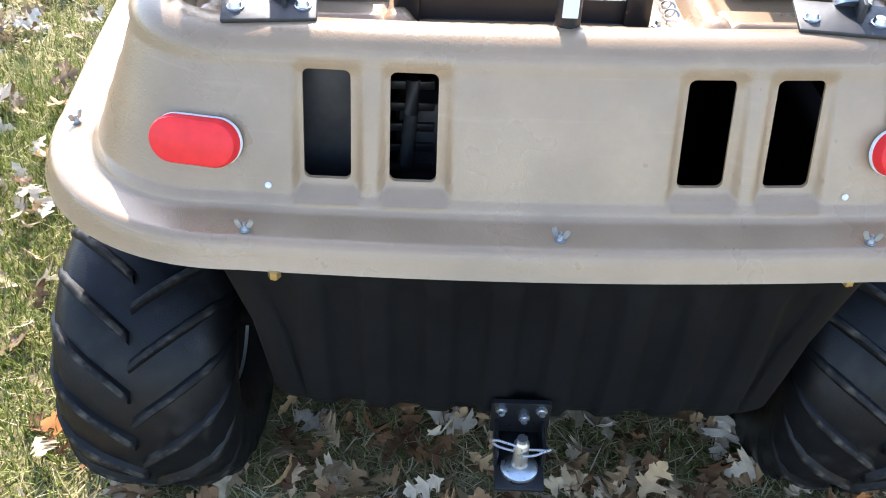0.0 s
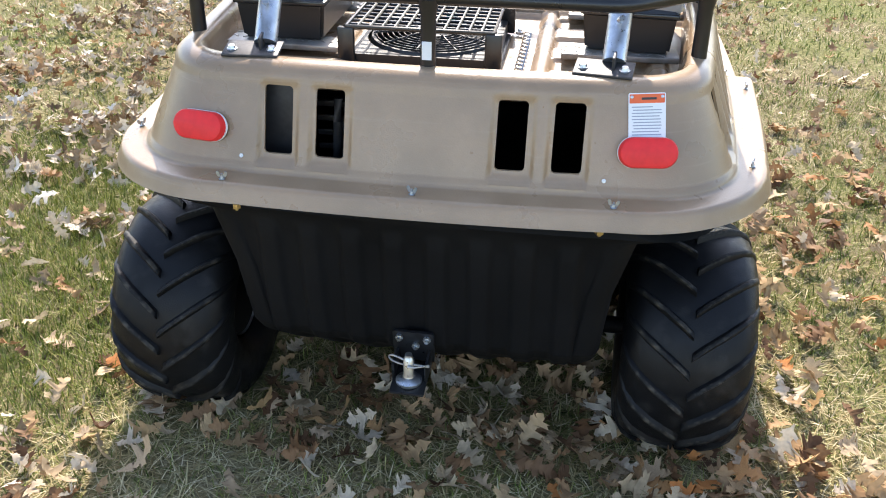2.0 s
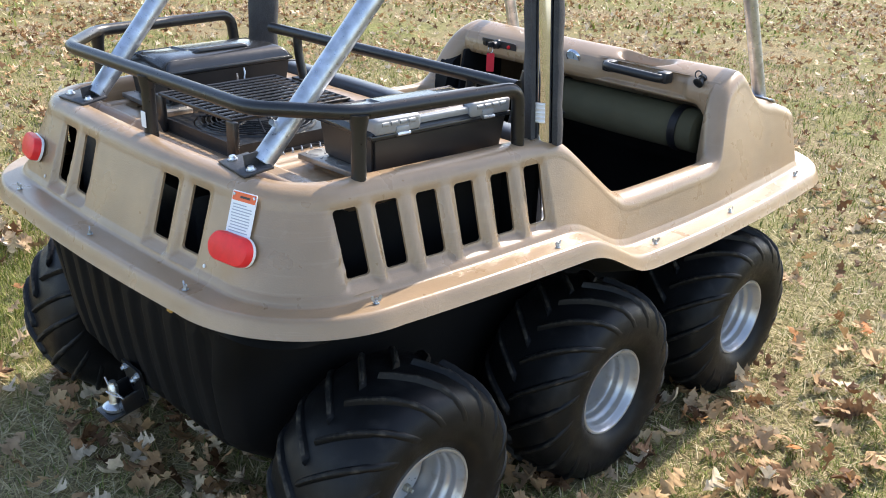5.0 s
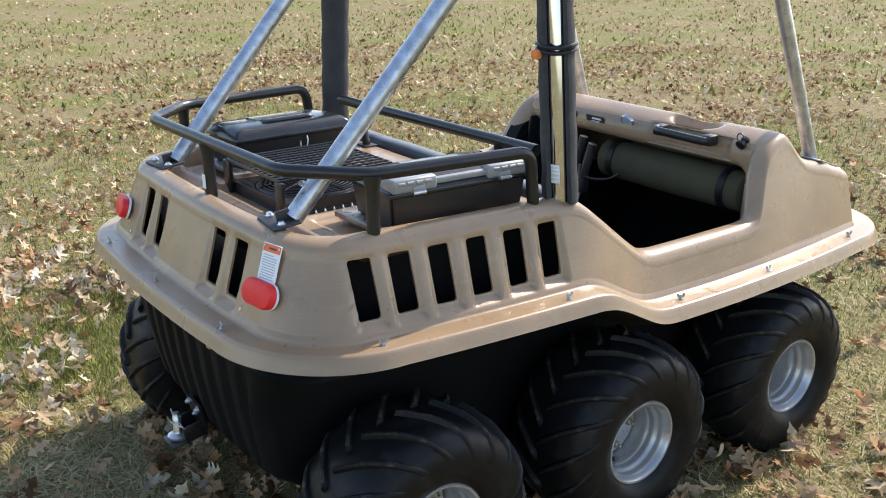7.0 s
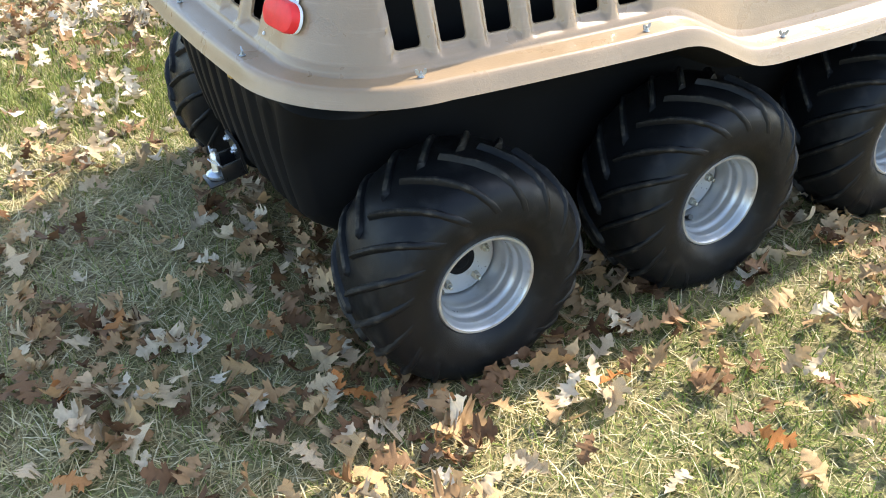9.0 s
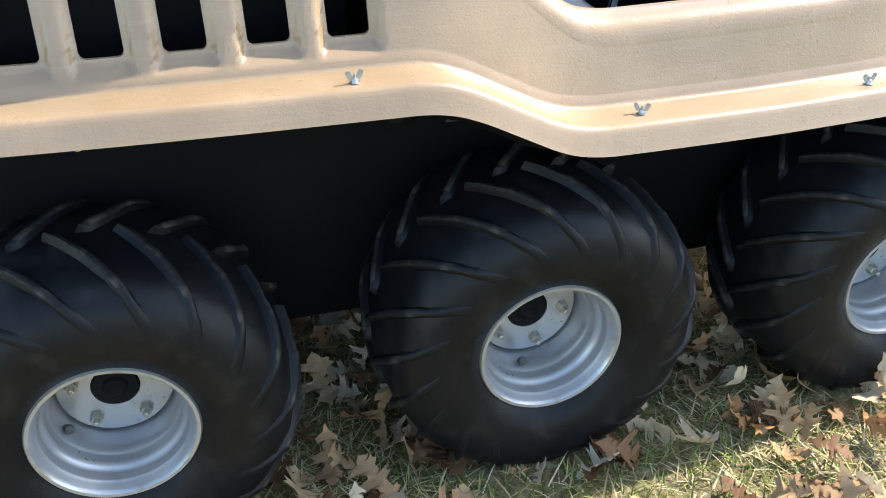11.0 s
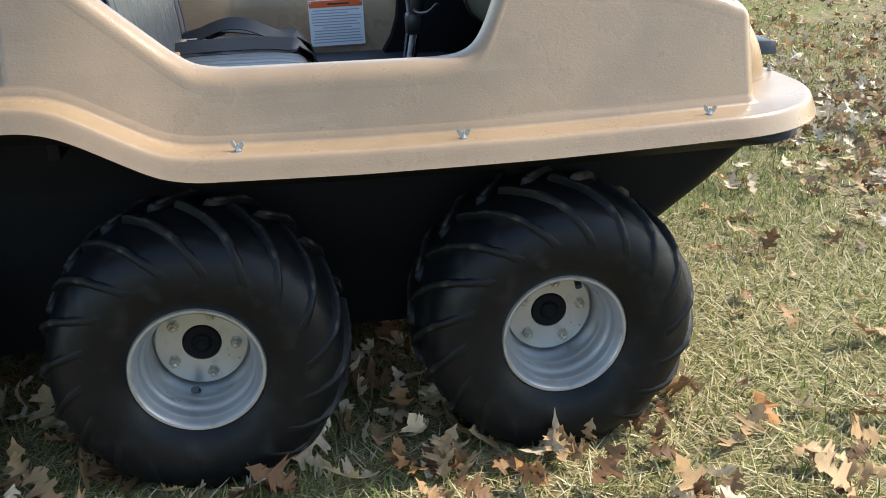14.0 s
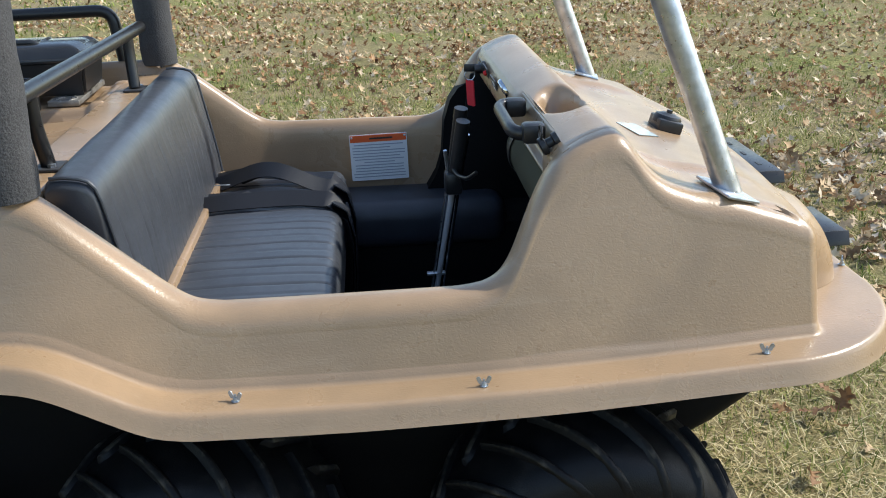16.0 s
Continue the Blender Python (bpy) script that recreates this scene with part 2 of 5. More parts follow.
def rounded_path(points, radius, seg=6):
    """A polyline with its inner corners rounded."""
    pts = [Vector(p) for p in points]
    out = [pts[0]]
    for a, b, c in zip(pts, pts[1:], pts[2:]):
        d = min(radius, (a - b).length * 0.45, (c - b).length * 0.45)
        p, q = b + (a - b).normalized() * d, b + (c - b).normalized() * d
        for i in range(seg + 1):
            u = i / seg
            out.append(p * (1 - u) ** 2 + b * 2 * u * (1 - u) + q * u * u)
    return out + [pts[-1]]


def tube(points, r, n=14, radius=0.0, seg=6, flat=1.0, bm=None, caps=True, up=(0.0, 0.0, 1.0)):
    """A round (or flattened) bar along a path."""
    pts = rounded_path(points, radius, seg) if radius else [Vector(p) for p in points]
    bm2 = bmesh.new()
    rings = []
    up = Vector(up)
    for i, p in enumerate(pts):
        d = ((pts[min(i + 1, len(pts) - 1)] - p).normalized() + (p - pts[max(i - 1, 0)]).normalized()).normalized()
        side = d.cross(up)
        side = side.normalized() if side.length > 1e-3 else d.cross(Vector((0, 1, 0))).normalized()
        nrm = side.cross(d).normalized()
        rings.append([bm2.verts.new(p + side * math.cos(a) * r + nrm * math.sin(a) * r * flat) for a in (2 * math.pi * k / n for k in range(n))])
    for p, q in zip(rings, rings[1:]):
        for k in range(n):
            bm2.faces.new((p[k], p[(k + 1) % n], q[(k + 1) % n], q[k]))
    if caps:
        bm2.faces.new(rings[0][::-1])
        bm2.faces.new(rings[-1])
    bmesh.ops.recalc_face_normals(bm2, faces=bm2.faces)
    return bm2 if bm is None else join(bm, bm2)


def strip(points, width, thick, across):
    """A flat strap along a path; across: the direction of its width."""
    bm = bmesh.new()
    a = Vector(across).normalized()
    rings = []
    pts = [Vector(p) for p in points]
    for i, p in enumerate(pts):
        d = (pts[min(i + 1, len(pts) - 1)] - pts[max(i - 1, 0)]).normalized()
        w = (a - d * a.dot(d)).normalized()
        n = d.cross(w)
        rings.append([bm.verts.new(p + w * sx * width / 2 + n * sy * thick / 2) for sx, sy in ((-1, -1), (1, -1), (1, 1), (-1, 1))])
    for p, q in zip(rings, rings[1:]):
        for k in range(4):
            bm.faces.new((p[k], p[(k + 1) % 4], q[(k + 1) % 4], q[k]))
    bm.faces.new(rings[0][::-1])
    bm.faces.new(rings[-1])
    bmesh.ops.recalc_face_normals(bm, faces=bm.faces)
    return bm


def slab(w, h, d, r, seg=6, bevel=0.0):
    """A plate in the xz plane with rounded corners, its front at y = -d, its back at y = 0."""
    bm = bmesh.new()
    ring = []
    for cx, cz, a0 in ((w / 2 - r, h / 2 - r, 0), (-w / 2 + r, h / 2 - r, 90), (-w / 2 + r, -h / 2 + r, 180), (w / 2 - r, -h / 2 + r, 270)):
        for i in range(seg + 1):
            a = radians(a0 + 90 * i / seg)
            ring.append((cx + r * math.cos(a), cz + r * math.sin(a)))
    rows = [(0.0, 1.0, 0.0), (-d + bevel, 1.0, 0.0)] + ([(-d + bevel * 0.3, 1.0, bevel * 0.3), (-d, 1.0, bevel)] if bevel else [])
    loops = [[bm.verts.new((x - math.copysign(min(abs(x), s), x), y, z - math.copysign(min(abs(z), s), z))) for x, z in ring] for y, _, s in rows]
    n = len(ring)
    for p, q in zip(loops, loops[1:]):
        for i in range(n):
            bm.faces.new((p[i], p[(i + 1) % n], q[(i + 1) % n], q[i]))
    bm.faces.new(loops[0])
    bm.faces.new(loops[-1][::-1])
    bmesh.ops.recalc_face_normals(bm, faces=bm.faces)
    return bm


# ---- the vehicle: body ----
vehicle = tagged(new("amphibious_vehicle"), "tan six-wheeled amphibious off-road vehicle parked on leaf-strewn grass", "vehicle")

FLANGE = dict(yr=-1.019, wr=0.668, wm=0.713, wf=0.676, yf=1.20, rr=0.30, rf=0.28)
BASE = dict(yr=-0.944, wr=0.592, wm=0.636, wf=0.588, yf=1.016, rr=0.19, rf=0.022, bf=0.05)
BOW = 0.013
TOP = dict(yr=-0.874, wr=0.520, wm=0.578, wf=0.540, yf=1.010, rr=0.165, rf=0.022, bf=0.05)
LEDGE_Z = [(-1.2, 0.732), (-0.9, 0.730), (-0.19, 0.726), (-0.155, 0.720), (-0.12, 0.706), (-0.02, 0.652), (0.01, 0.641), (0.05, 0.635),
           (0.3, 0.6305), (0.6, 0.630), (0.9, 0.634), (1.02, 0.635), (1.3, 0.636)]
TOP_Z = [(-1.2, 0.922), (-0.19, 0.926), (-0.16, 0.918), (-0.125, 0.893), (0.015, 0.775), (0.05, 0.752), (0.09, 0.745), (0.45, 0.743), (0.49, 0.748),
         (0.52, 0.768), (0.543, 0.815), (0.567, 0.870), (0.593, 0.911), (0.625, 0.936), (0.66, 0.951), (0.688, 0.958), (0.702, 0.957), (0.715, 0.941), (0.738, 0.906), (0.77, 0.878), (0.82, 0.859), (0.88, 0.848),
         (0.97, 0.820), (1.0, 0.806), (1.3, 0.800)]
N_A, N_B, N_C, N_D, N_E = 90, 24, 330, 14, 26


def soft_curve(table, y, w=0.014):
    ys, zs = zip(*table)
    return sum(np.interp(y + d, ys, zs) for d in np.linspace(-w, w, 7)) / 7


def inset(p, d):
    return dict(yr=p["yr"] + d, wr=p["wr"] - d, wm=p["wm"] - d, wf=p["wf"] - d, yf=p["yf"] - d, rr=max(p["rr"] - d, 0.008), rf=max(p["rf"] - d, 0.008), bf=p.get("bf", 0.0))


def between(p, q, u):
    return {k: p[k] + (q.get(k, 0.0) - p[k]) * u for k in p}


def ring_xy(p):
    """The closed plan outline: rear middle, round the right side to the front middle, and back along the left. Fields may be arrays."""
    half = N_A + N_B + N_C + N_D + N_E
    x, y = np.zeros(half + 1), np.zeros(half + 1)

    def f(k, sl):
        v = p[k]
        return v[sl] if isinstance(v, np.ndarray) else v

    s = slice(0, N_A)
    u = np.arange(N_A) / N_A
    x[s], y[s] = u * (f("wr", s) - f("rr", s)), f("yr", s) + BOW * u * u
    s = slice(N_A, N_A + N_B)
    a = radians(-90) + np.arange(N_B) / N_B * math.pi / 2
    x[s], y[s] = f("wr", s) - f("rr", s) + f("rr", s) * np.cos(a), f("yr", s) + f("rr", s) + f("rr", s) * np.sin(a) + BOW * (1 - np.arange(N_B) / N_B)
    s = slice(N_A + N_B, N_A + N_B + N_C)
    u = np.arange(N_C) / N_C
    y0, y1 = f("yr", s) + f("rr", s), f("yf", s) - f("rf", s)
    y[s] = y0 + (y1 - y0) * u
    mid = 0.12
    back, fore = np.clip((mid - y[s]) / (mid - y0), 0, 1), np.clip((y[s] - mid) / (y1 - mid), 0, 1)
    x[s] = f("wm", s) - (f("wm", s) - f("wr", s)) * back ** 2 - (f("wm", s) - f("wf", s)) * fore ** 2
    s = slice(N_A + N_B + N_C, half - N_E)
    a = np.arange(N_D) / N_D * math.pi / 2
    x[s], y[s] = f("wf", s) - f("rf", s) + f("rf", s) * np.cos(a), f("yf", s) - f("rf", s) + f("rf", s) * np.sin(a)
    s = slice(half - N_E, half + 1)
    u = np.arange(N_E + 1) / N_E
    x[s], y[s] = (1 - u) * (f("wf", s) - f("rf", s)), f("yf", s) + (f("bf", s) if "bf" in p else 0.0) * (1 - (1 - u) ** 2)
    return x, y


def mesh_rings(rings, close=False):
    """Joins half outlines (x, y, z arrays) into a shell, mirrored to the left."""
    bm = bmesh.new()
    grid = []
    for x, y, z in rings:
        n = len(x)
        right = [bm.verts.new((x[i], y[i], z[i])) for i in range(n)]
        left = [bm.verts.new((-x[i], y[i], z[i])) for i in range(n - 2, 0, -1)]
        grid.append(right + left)
    for p, q in zip(grid, grid[1:]):
        n = len(p)
        for i in range(n):
            j = (i + 1) % n
            bm.faces.new((p[i], p[j], q[j], q[i]))
    if close:
        bm.faces.new(grid[-1])
    return bm


REAR_VENTS = [(-0.272, 0.055), (-0.172, 0.055), (0.167, 0.055), (0.270, 0.055)]
SIDE_VENTS = [(c, 0.052) for c in (-0.742, -0.652, -0.557, -0.460, -0.360, -0.262)]
VENT_LO, VENT_HI = 0.760, 0.884


def pocket(u, z, vents):
    """The moulded hollow round each vent, deepest at its foot."""
    d = np.zeros_like(z)
    for c, w in vents:
        du = np.clip((w / 2 + 0.014 - np.abs(u - c)) / 0.010, 0, 1)
        dz = np.clip((z - (VENT_LO - 0.018)) / 0.010, 0, 1) * np.clip((VENT_HI + 0.012 - z) / 0.02, 0, 1)
        deep = 0.003 + 0.010 * np.clip((VENT_HI + 0.01 - z) / (VENT_HI - VENT_LO), 0, 1.1)
        d = np.maximum(d, deep * du * du * (3 - 2 * du) * dz * dz * (3 - 2 * dz))
    return d


def upper_body_rings():
    rings = []

    def add(p, zfun):
        x, y = ring_xy(p)
        z = zfun(y)
        rings.append((x, y, z))

    zl = lambda y: soft_curve(LEDGE_Z, y)
    zt = lambda y: soft_curve(TOP_Z, y)
    for d, dz in ((0.012, 0.033), (-0.001, 0.035), (0.0005, 0.032), (0.0050, 0.020), (0.0095, 0.0088), (0.0118, 0.0044), (0.0150, 0.0014), (0.0185, 0.0003), (0.0225, 0.0)):
        add(inset(FLANGE, d), lambda y, dz=dz: zl(y) - dz)
    for d, dz in ((0.0130, 0.0002), (0.0085, 0.0006), (0.0040, 0.0022), (0.0010, 0.0062), (0.0003, 0.0105)):
        add(inset(BASE, -d), lambda y, dz=dz: zl(y) + dz)
    x0, y0 = ring_xy(BASE)
    lo = zl(y0) + 0.015
    xt, yt = ring_xy(TOP)
    r = 0.036
    hi = zt(yt) - r
    for _ in range(4):
        f = (hi - lo + 0.015) / 0.19
        hi = zt(ring_xy({key: BASE[key] + (TOP[key] - BASE[key]) * f for key in BASE})[1]) - r
    rows = 30
    for k in range(rows):
        # the panel leans in as it rises, by the same slope however high it is there
        z = lo + (hi - lo) * k / (rows - 1)
        f = (z - lo + 0.015) / 0.19
        p = {key: BASE[key] + (TOP[key] - BASE[key]) * f for key in BASE}
        x, y = ring_xy(p)
        seg = np.arange(len(x))
        rear, side = seg < N_A, (seg >= N_A) & (seg < N_A + N_B + N_C)
        y = y + np.where(rear, pocket(x, z, REAR_VENTS + [(-c, w) for c, w in REAR_VENTS]), 0)
        x = x - np.where(side & (y < -0.15), pocket(y, z, SIDE_VENTS), 0)
        rings.append((x, y, z))
    f = (hi - lo + 0.015) / 0.19
    p = {key: BASE[key] + (TOP[key] - BASE[key]) * f for key in BASE}
    yy = ring_xy(p)[1]

    def step(a, b):
        u = np.clip((yy - a) / (b - a), 0, 1)
        return u * u * (3 - 2 * u)

    hood = step(0.60, 0.66)
    cockpit = step(-0.16, -0.10) * (1 - hood)
    floor = 0.868 * (1 - step(-0.16, -0.10)) + (zl(yy) - 0.080) * cockpit + (hi + r - 0.012) * hood

    def inner(d, z):
        q = {k: np.asarray(v) * np.ones(len(yy)) for k, v in p.items()}
        x, y = ring_xy(inset_array(q, d))
        # along the flank every row keeps its station, so that the rim follows the slopes
        u = (np.arange(len(yy)) - N_A - N_B) / N_C
        y = y + (yy - y) * np.where((u >= 0) & (u < 1), np.clip((1 - u) / 0.07, 0, 1), 0)
        z = z + np.where(u >= 1, zt(y) - zt(yy), 0)
        rings.append((x, y, z))

    for a in (18, 36, 54, 72, 90):
        inner(r * (1 - math.cos(radians(a))), hi + r * math.sin(radians(a)))
    top = hi + r
    wide = 0.008 * step(0.49, 0.56)
    inner(0.050 + wide, top + 0.0005)
    for d, u in ((0.057, 0.006), (0.062, 0.016), (0.065, 0.03)):
        inner(d + wide, top - u * (1 - hood) - 0.002 * hood)
    for k in range(1, 7):
        inner(0.066 + 0.001 * k + wide, (top - 0.03 * (1 - hood)) * (1 - k / 6) + floor * k / 6)
    return rings


def inset_array(p, d):
    q = {k: p[k] + s * d for k, s in (("yr", 1), ("wr", -1), ("wm", -1), ("wf", -1), ("yf", -1))}
    q["bf"] = p["bf"]
    q["rr"], q["rf"] = np.maximum(p["rr"] - d, 0.008), np.maximum(p["rf"] - d, 0.008)
    return q


def cut(ob, cutters):
    """Takes the cutter solids out of ob's mesh for good."""
    me = bpy.data.meshes.new("cutter")
    cutters.to_mesh(me)
    cutters.free()
    tool = new("cutter", me)
    mod = ob.modifiers.new("cut", "BOOLEAN")
    mod.operation, mod.solver, mod.object = "DIFFERENCE", "EXACT", tool
    done = bpy.data.meshes.new_from_object(ob.evaluated_get(bpy.context.evaluated_depsgraph_get()))
    ob.modifiers.remove(mod)
    ob.data = done
    bpy.data.objects.remove(tool)
    bpy.data.meshes.remove(me)


shell = mesh_rings(upper_body_rings())
bmesh.ops.recalc_face_normals(shell, faces=shell.faces)
out_way = sum((f.normal.dot(Vector((f.calc_center_median().x, 0, 0))) for f in list(shell.faces)[::37]), 0.0)
bmesh.ops.solidify(shell, geom=list(shell.faces), thickness=0.005 if out_way > 0 else -0.005)
upper_body = part("upper_body", shell, TAN, vehicle, "tan moulded plastic upper body with a leathery grain", 50)
cutters = bmesh.new()
for c, w in REAR_VENTS:
    join(cutters, slab(w, VENT_HI - VENT_LO, 0.14, 0.008), pose(c, -0.83, (VENT_LO + VENT_HI) / 2))
for c, w in SIDE_VENTS:
    for s in (1, -1):
        join(cutters, slab(w, VENT_HI - VENT_LO, 0.16, 0.008), pose(s * 0.51, c, (VENT_LO + VENT_HI) / 2, 0, 0, 90 * s))
cut(upper_body, cutters)


def sheet(fun, us, vs, thick=0.0):
    bm = bmesh.new()
    g = [[bm.verts.new(fun(u, v)) for u in us] for v in vs]
    for a, b in zip(g, g[1:]):
        for i in range(len(us) - 1):
            bm.faces.new((a[i], a[i + 1], b[i + 1], b[i]))
    bmesh.ops.recalc_face_normals(bm, faces=bm.faces)
    if thick:
        bmesh.ops.solidify(bm, geom=list(bm.faces), thickness=thick)
    return bm


def deck_point(u, v):
    lim = 0.515 - 0.10 * max(0.0, (-0.70 - v) / 0.14) ** 2
    x = u * lim
    z = 0.868
    ridge = max(math.exp(-((abs(x) - 0.20) / 0.016) ** 4), math.exp(-((abs(x) - 0.43) / 0.02) ** 4))
    z += 0.016 * ridge * (1 if -0.80 < v < -0.23 else 0)
    z += 0.012 * math.exp(-((v + 0.745) / 0.018) ** 4) + 0.012 * math.exp(-((v + 0.26) / 0.02) ** 4)
    if abs(x) < 0.18:
        z -= 0.010 * math.exp(-((v + 0.50) / 0.21) ** 8)
    elif 0.22 < abs(x) < 0.41:
        z += 0.010 * (0.5 + 0.5 * math.tanh(8 * math.sin(v * 2 * math.pi / 0.15)))
    return (x, v, z)


part("rear_deck", sheet(deck_point, np.linspace(-1, 1, 180), np.linspace(-0.845, -0.17, 130)), TAN, vehicle, "tan moulded deck with raised ribs", 60)
part("seat_bulkhead", box(-0.535, 0.535, -0.262, -0.180, 0.862, 0.893, 0.012, 4), TAN, vehicle)
# below the deck the bulkhead is black, so the last vents look shaded
part("bulkhead_panel", box(-0.535, 0.535, -0.202, -0.182, 0.60, 0.866, 0.003), BLACK, vehicle, "lower bulkhead behind the seat, coloured black to darken the last side vents")


def body_half(y):
    """Half the body's width at its shoulder."""
    f = (float(soft_curve(TOP_Z, y)) - float(soft_curve(LEDGE_Z, y)) - 0.036) / 0.19
    wm, wf = BASE["wm"] + (TOP["wm"] - BASE["wm"]) * f, BASE["wf"] + (TOP["wf"] - BASE["wf"]) * f
    return wm - (wm - wf) * min(1, max(0, (y - 0.12) / 0.86)) ** 2


def hood_point(u, v):
    fade = min(1.0, max(0.0, (0.962 - v) / 0.07))
    v = 0.620 + (v - 0.620) * (0.345 + 0.05 * (1 - u * u)) / 0.345
    x = u * (body_half(min(v, 0.97)) - 0.036)
    z = float(soft_curve(TOP_Z, v)) + 0.0012 - 0.006 * max(0.0, (abs(u) - 0.955) / 0.045) ** 2 - 0.002 * (1 - u * u) * fade
    e = math.exp(-((abs(u) - 0.70) / 0.05) ** 2) * min(1, max(0, (v - 0.72) / 0.06))
    z += 0.010 * e * fade - 0.003 * fade * (1 if abs(u) < 0.70 else math.exp(-((abs(u) - 0.70) / 0.10) ** 2)) * min(1, max(0, (v - 0.70) / 0.08))
    # the cup hollow in the dash top
    d = math.hypot((x - 0.222) / 0.080, (v - 0.668) / 0.034)
    z -= 0.062 / (1 + math.exp((d - 1.0) * 12))
    return (x, v, z)


part("hood", sheet(hood_point, np.linspace(-1, 1, 170), np.linspace(0.620, 0.972, 100)), TAN, vehicle, "tan hood sloping down to the bow", 60)
DASH = [(0.623, 0.9345), (0.614, 0.9285), (0.607, 0.920), (0.601, 0.909), (0.5985, 0.896), (0.598, 0.884), (0.599, 0.873), (0.604, 0.864), (0.612, 0.858),
        (0.625, 0.855), (0.65, 0.855)]


def dash_point(u, v):
    k = v * (len(DASH) - 1)
    i = min(int(k), len(DASH) - 2)
    (y0, z0), (y1, z1) = DASH[i], DASH[i + 1]
    y, z, x = y0 + (y1 - y0) * (k - i), z0 + (z1 - z0) * (k - i), u * 0.503
    # hand-hold hollow and the rounded ends
    d = max(abs(x - 0.245) / 0.150, abs(z - 0.900) / 0.030)
    y += 0.020 / (1 + math.exp((d - 1.0) * 22)) * (1 if z < 0.955 else 0)
    z -= (0.11 * max(0.0, (x - 0.42) / 0.083) ** 2.4) * min(1.0, max(0.0, (0.895 - z) / 0.03))
    return (x, y, z)


part("dashboard", sheet(dash_point, np.linspace(-1, 1, 170), np.linspace(0, 1, 60), 0.006), TAN, vehicle, "tan moulded dashboard", 60)

# the lower hull
TUB = [(inset(FLANGE, 0.012), None, 0.030), (inset(FLANGE, 0.014), None, 0.039), (inset(FLANGE, 0.07), None, 0.062),
       (dict(yr=-0.955, wr=0.575, wm=0.60, wf=0.575, yf=1.17, rr=0.15, rf=0.15), None, 0.080),
       (dict(yr=-0.945, wr=0.425, wm=0.425, wf=0.425, yf=1.16, rr=0.05, rf=0.10), None, 0.097),
       (dict(yr=-0.934, wr=0.388, wm=0.392, wf=0.392, yf=1.157, rr=0.05, rf=0.10), 0.50, 0),
       (dict(yr=-0.922, wr=0.380, wm=0.385, wf=0.385, yf=1.072, rr=0.05, rf=0.10), 0.42, 0),
       (dict(yr=-0.906, wr=0.374, wm=0.380, wf=0.380, yf=0.977, rr=0.05, rf=0.10), 0.345, 0),
       (dict(yr=-0.885, wr=0.368, wm=0.376, wf=0.374, yf=0.930, rr=0.05, rf=0.10), 0.315, 0),
       (dict(yr=-0.79, wr=0.360, wm=0.370, wf=0.365, yf=0.85, rr=0.05, rf=0.10), 0.24, 0),
       (dict(yr=-0.68, wr=0.350, wm=0.358, wf=0.352, yf=0.74, rr=0.05, rf=0.10), 0.165, 0),
       (dict(yr=-0.62, wr=0.32, wm=0.32, wf=0.32, yf=0.68, rr=0.05, rf=0.10), 0.145, 0)]


def tub_rings():
    rings = []
    dense = []
    for (p, z0, d0), (q, z1, d1) in zip(TUB, TUB[1:]):
        n = 8 if z1 is not None else 1
        for k in range(n):
            dense.append((p, q, k / n, z0, z1, d0, d1))
    dense.append((TUB[-1][0], TUB[-1][0], 0, TUB[-1][1], TUB[-1][1], 0, 0))
    for p, q, u, z0, z1, d0, d1 in dense:
        x, y = ring_xy(between(p, q, u))
        lz = soft_curve(LEDGE_Z, y)
        a = lz - d0 if z0 is None else z0
        b = lz - d1 if z1 is None else z1
        z = (a + (b - a) * u) * np.ones(len(x))
        seg = np.arange(len(x))
        rib = np.where((seg < N_A) & (x < 0.36) & (z < 0.60), 0.006 * np.clip(2.2 * np.cos(x * 2 * math.pi / 0.085), -1, 1), 0)
        rings.append((x, y + rib, z))
    return rings


tub = mesh_rings(tub_rings(), close=True)
bmesh.ops.recalc_face_normals(tub, faces=tub.faces)
lower_hull = part("lower_hull", tub, BLACK, vehicle, "black plastic lower hull with a ribbed stern", 50)
part("engine_wall", box(-0.375, 0.375, -0.23, -0.19, 0.20, 0.63, 0.006), BLACK, vehicle)
# black sheets added behind the side vents, standing in for the shade inside
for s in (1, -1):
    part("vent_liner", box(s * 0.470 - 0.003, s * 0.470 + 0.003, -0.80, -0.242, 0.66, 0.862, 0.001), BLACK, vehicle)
part("cockpit_floor", box(-0.34, 0.34, -0.20, 0.72, 0.20, 0.215, 0.004), MAT, vehicle)


# ---- wheels ----
CARCASS = [(-0.104, 0.108), (-0.112, 0.116), (-0.128, 0.128), (-0.140, 0.155), (-0.143, 0.185), (-0.139, 0.212), (-0.126, 0.236), (-0.102, 0.253), (-0.062, 0.262), (0.0, 0.266)]
CARCASS = CARCASS + [(-a, r) for a, r in CARCASS[-2::-1]]


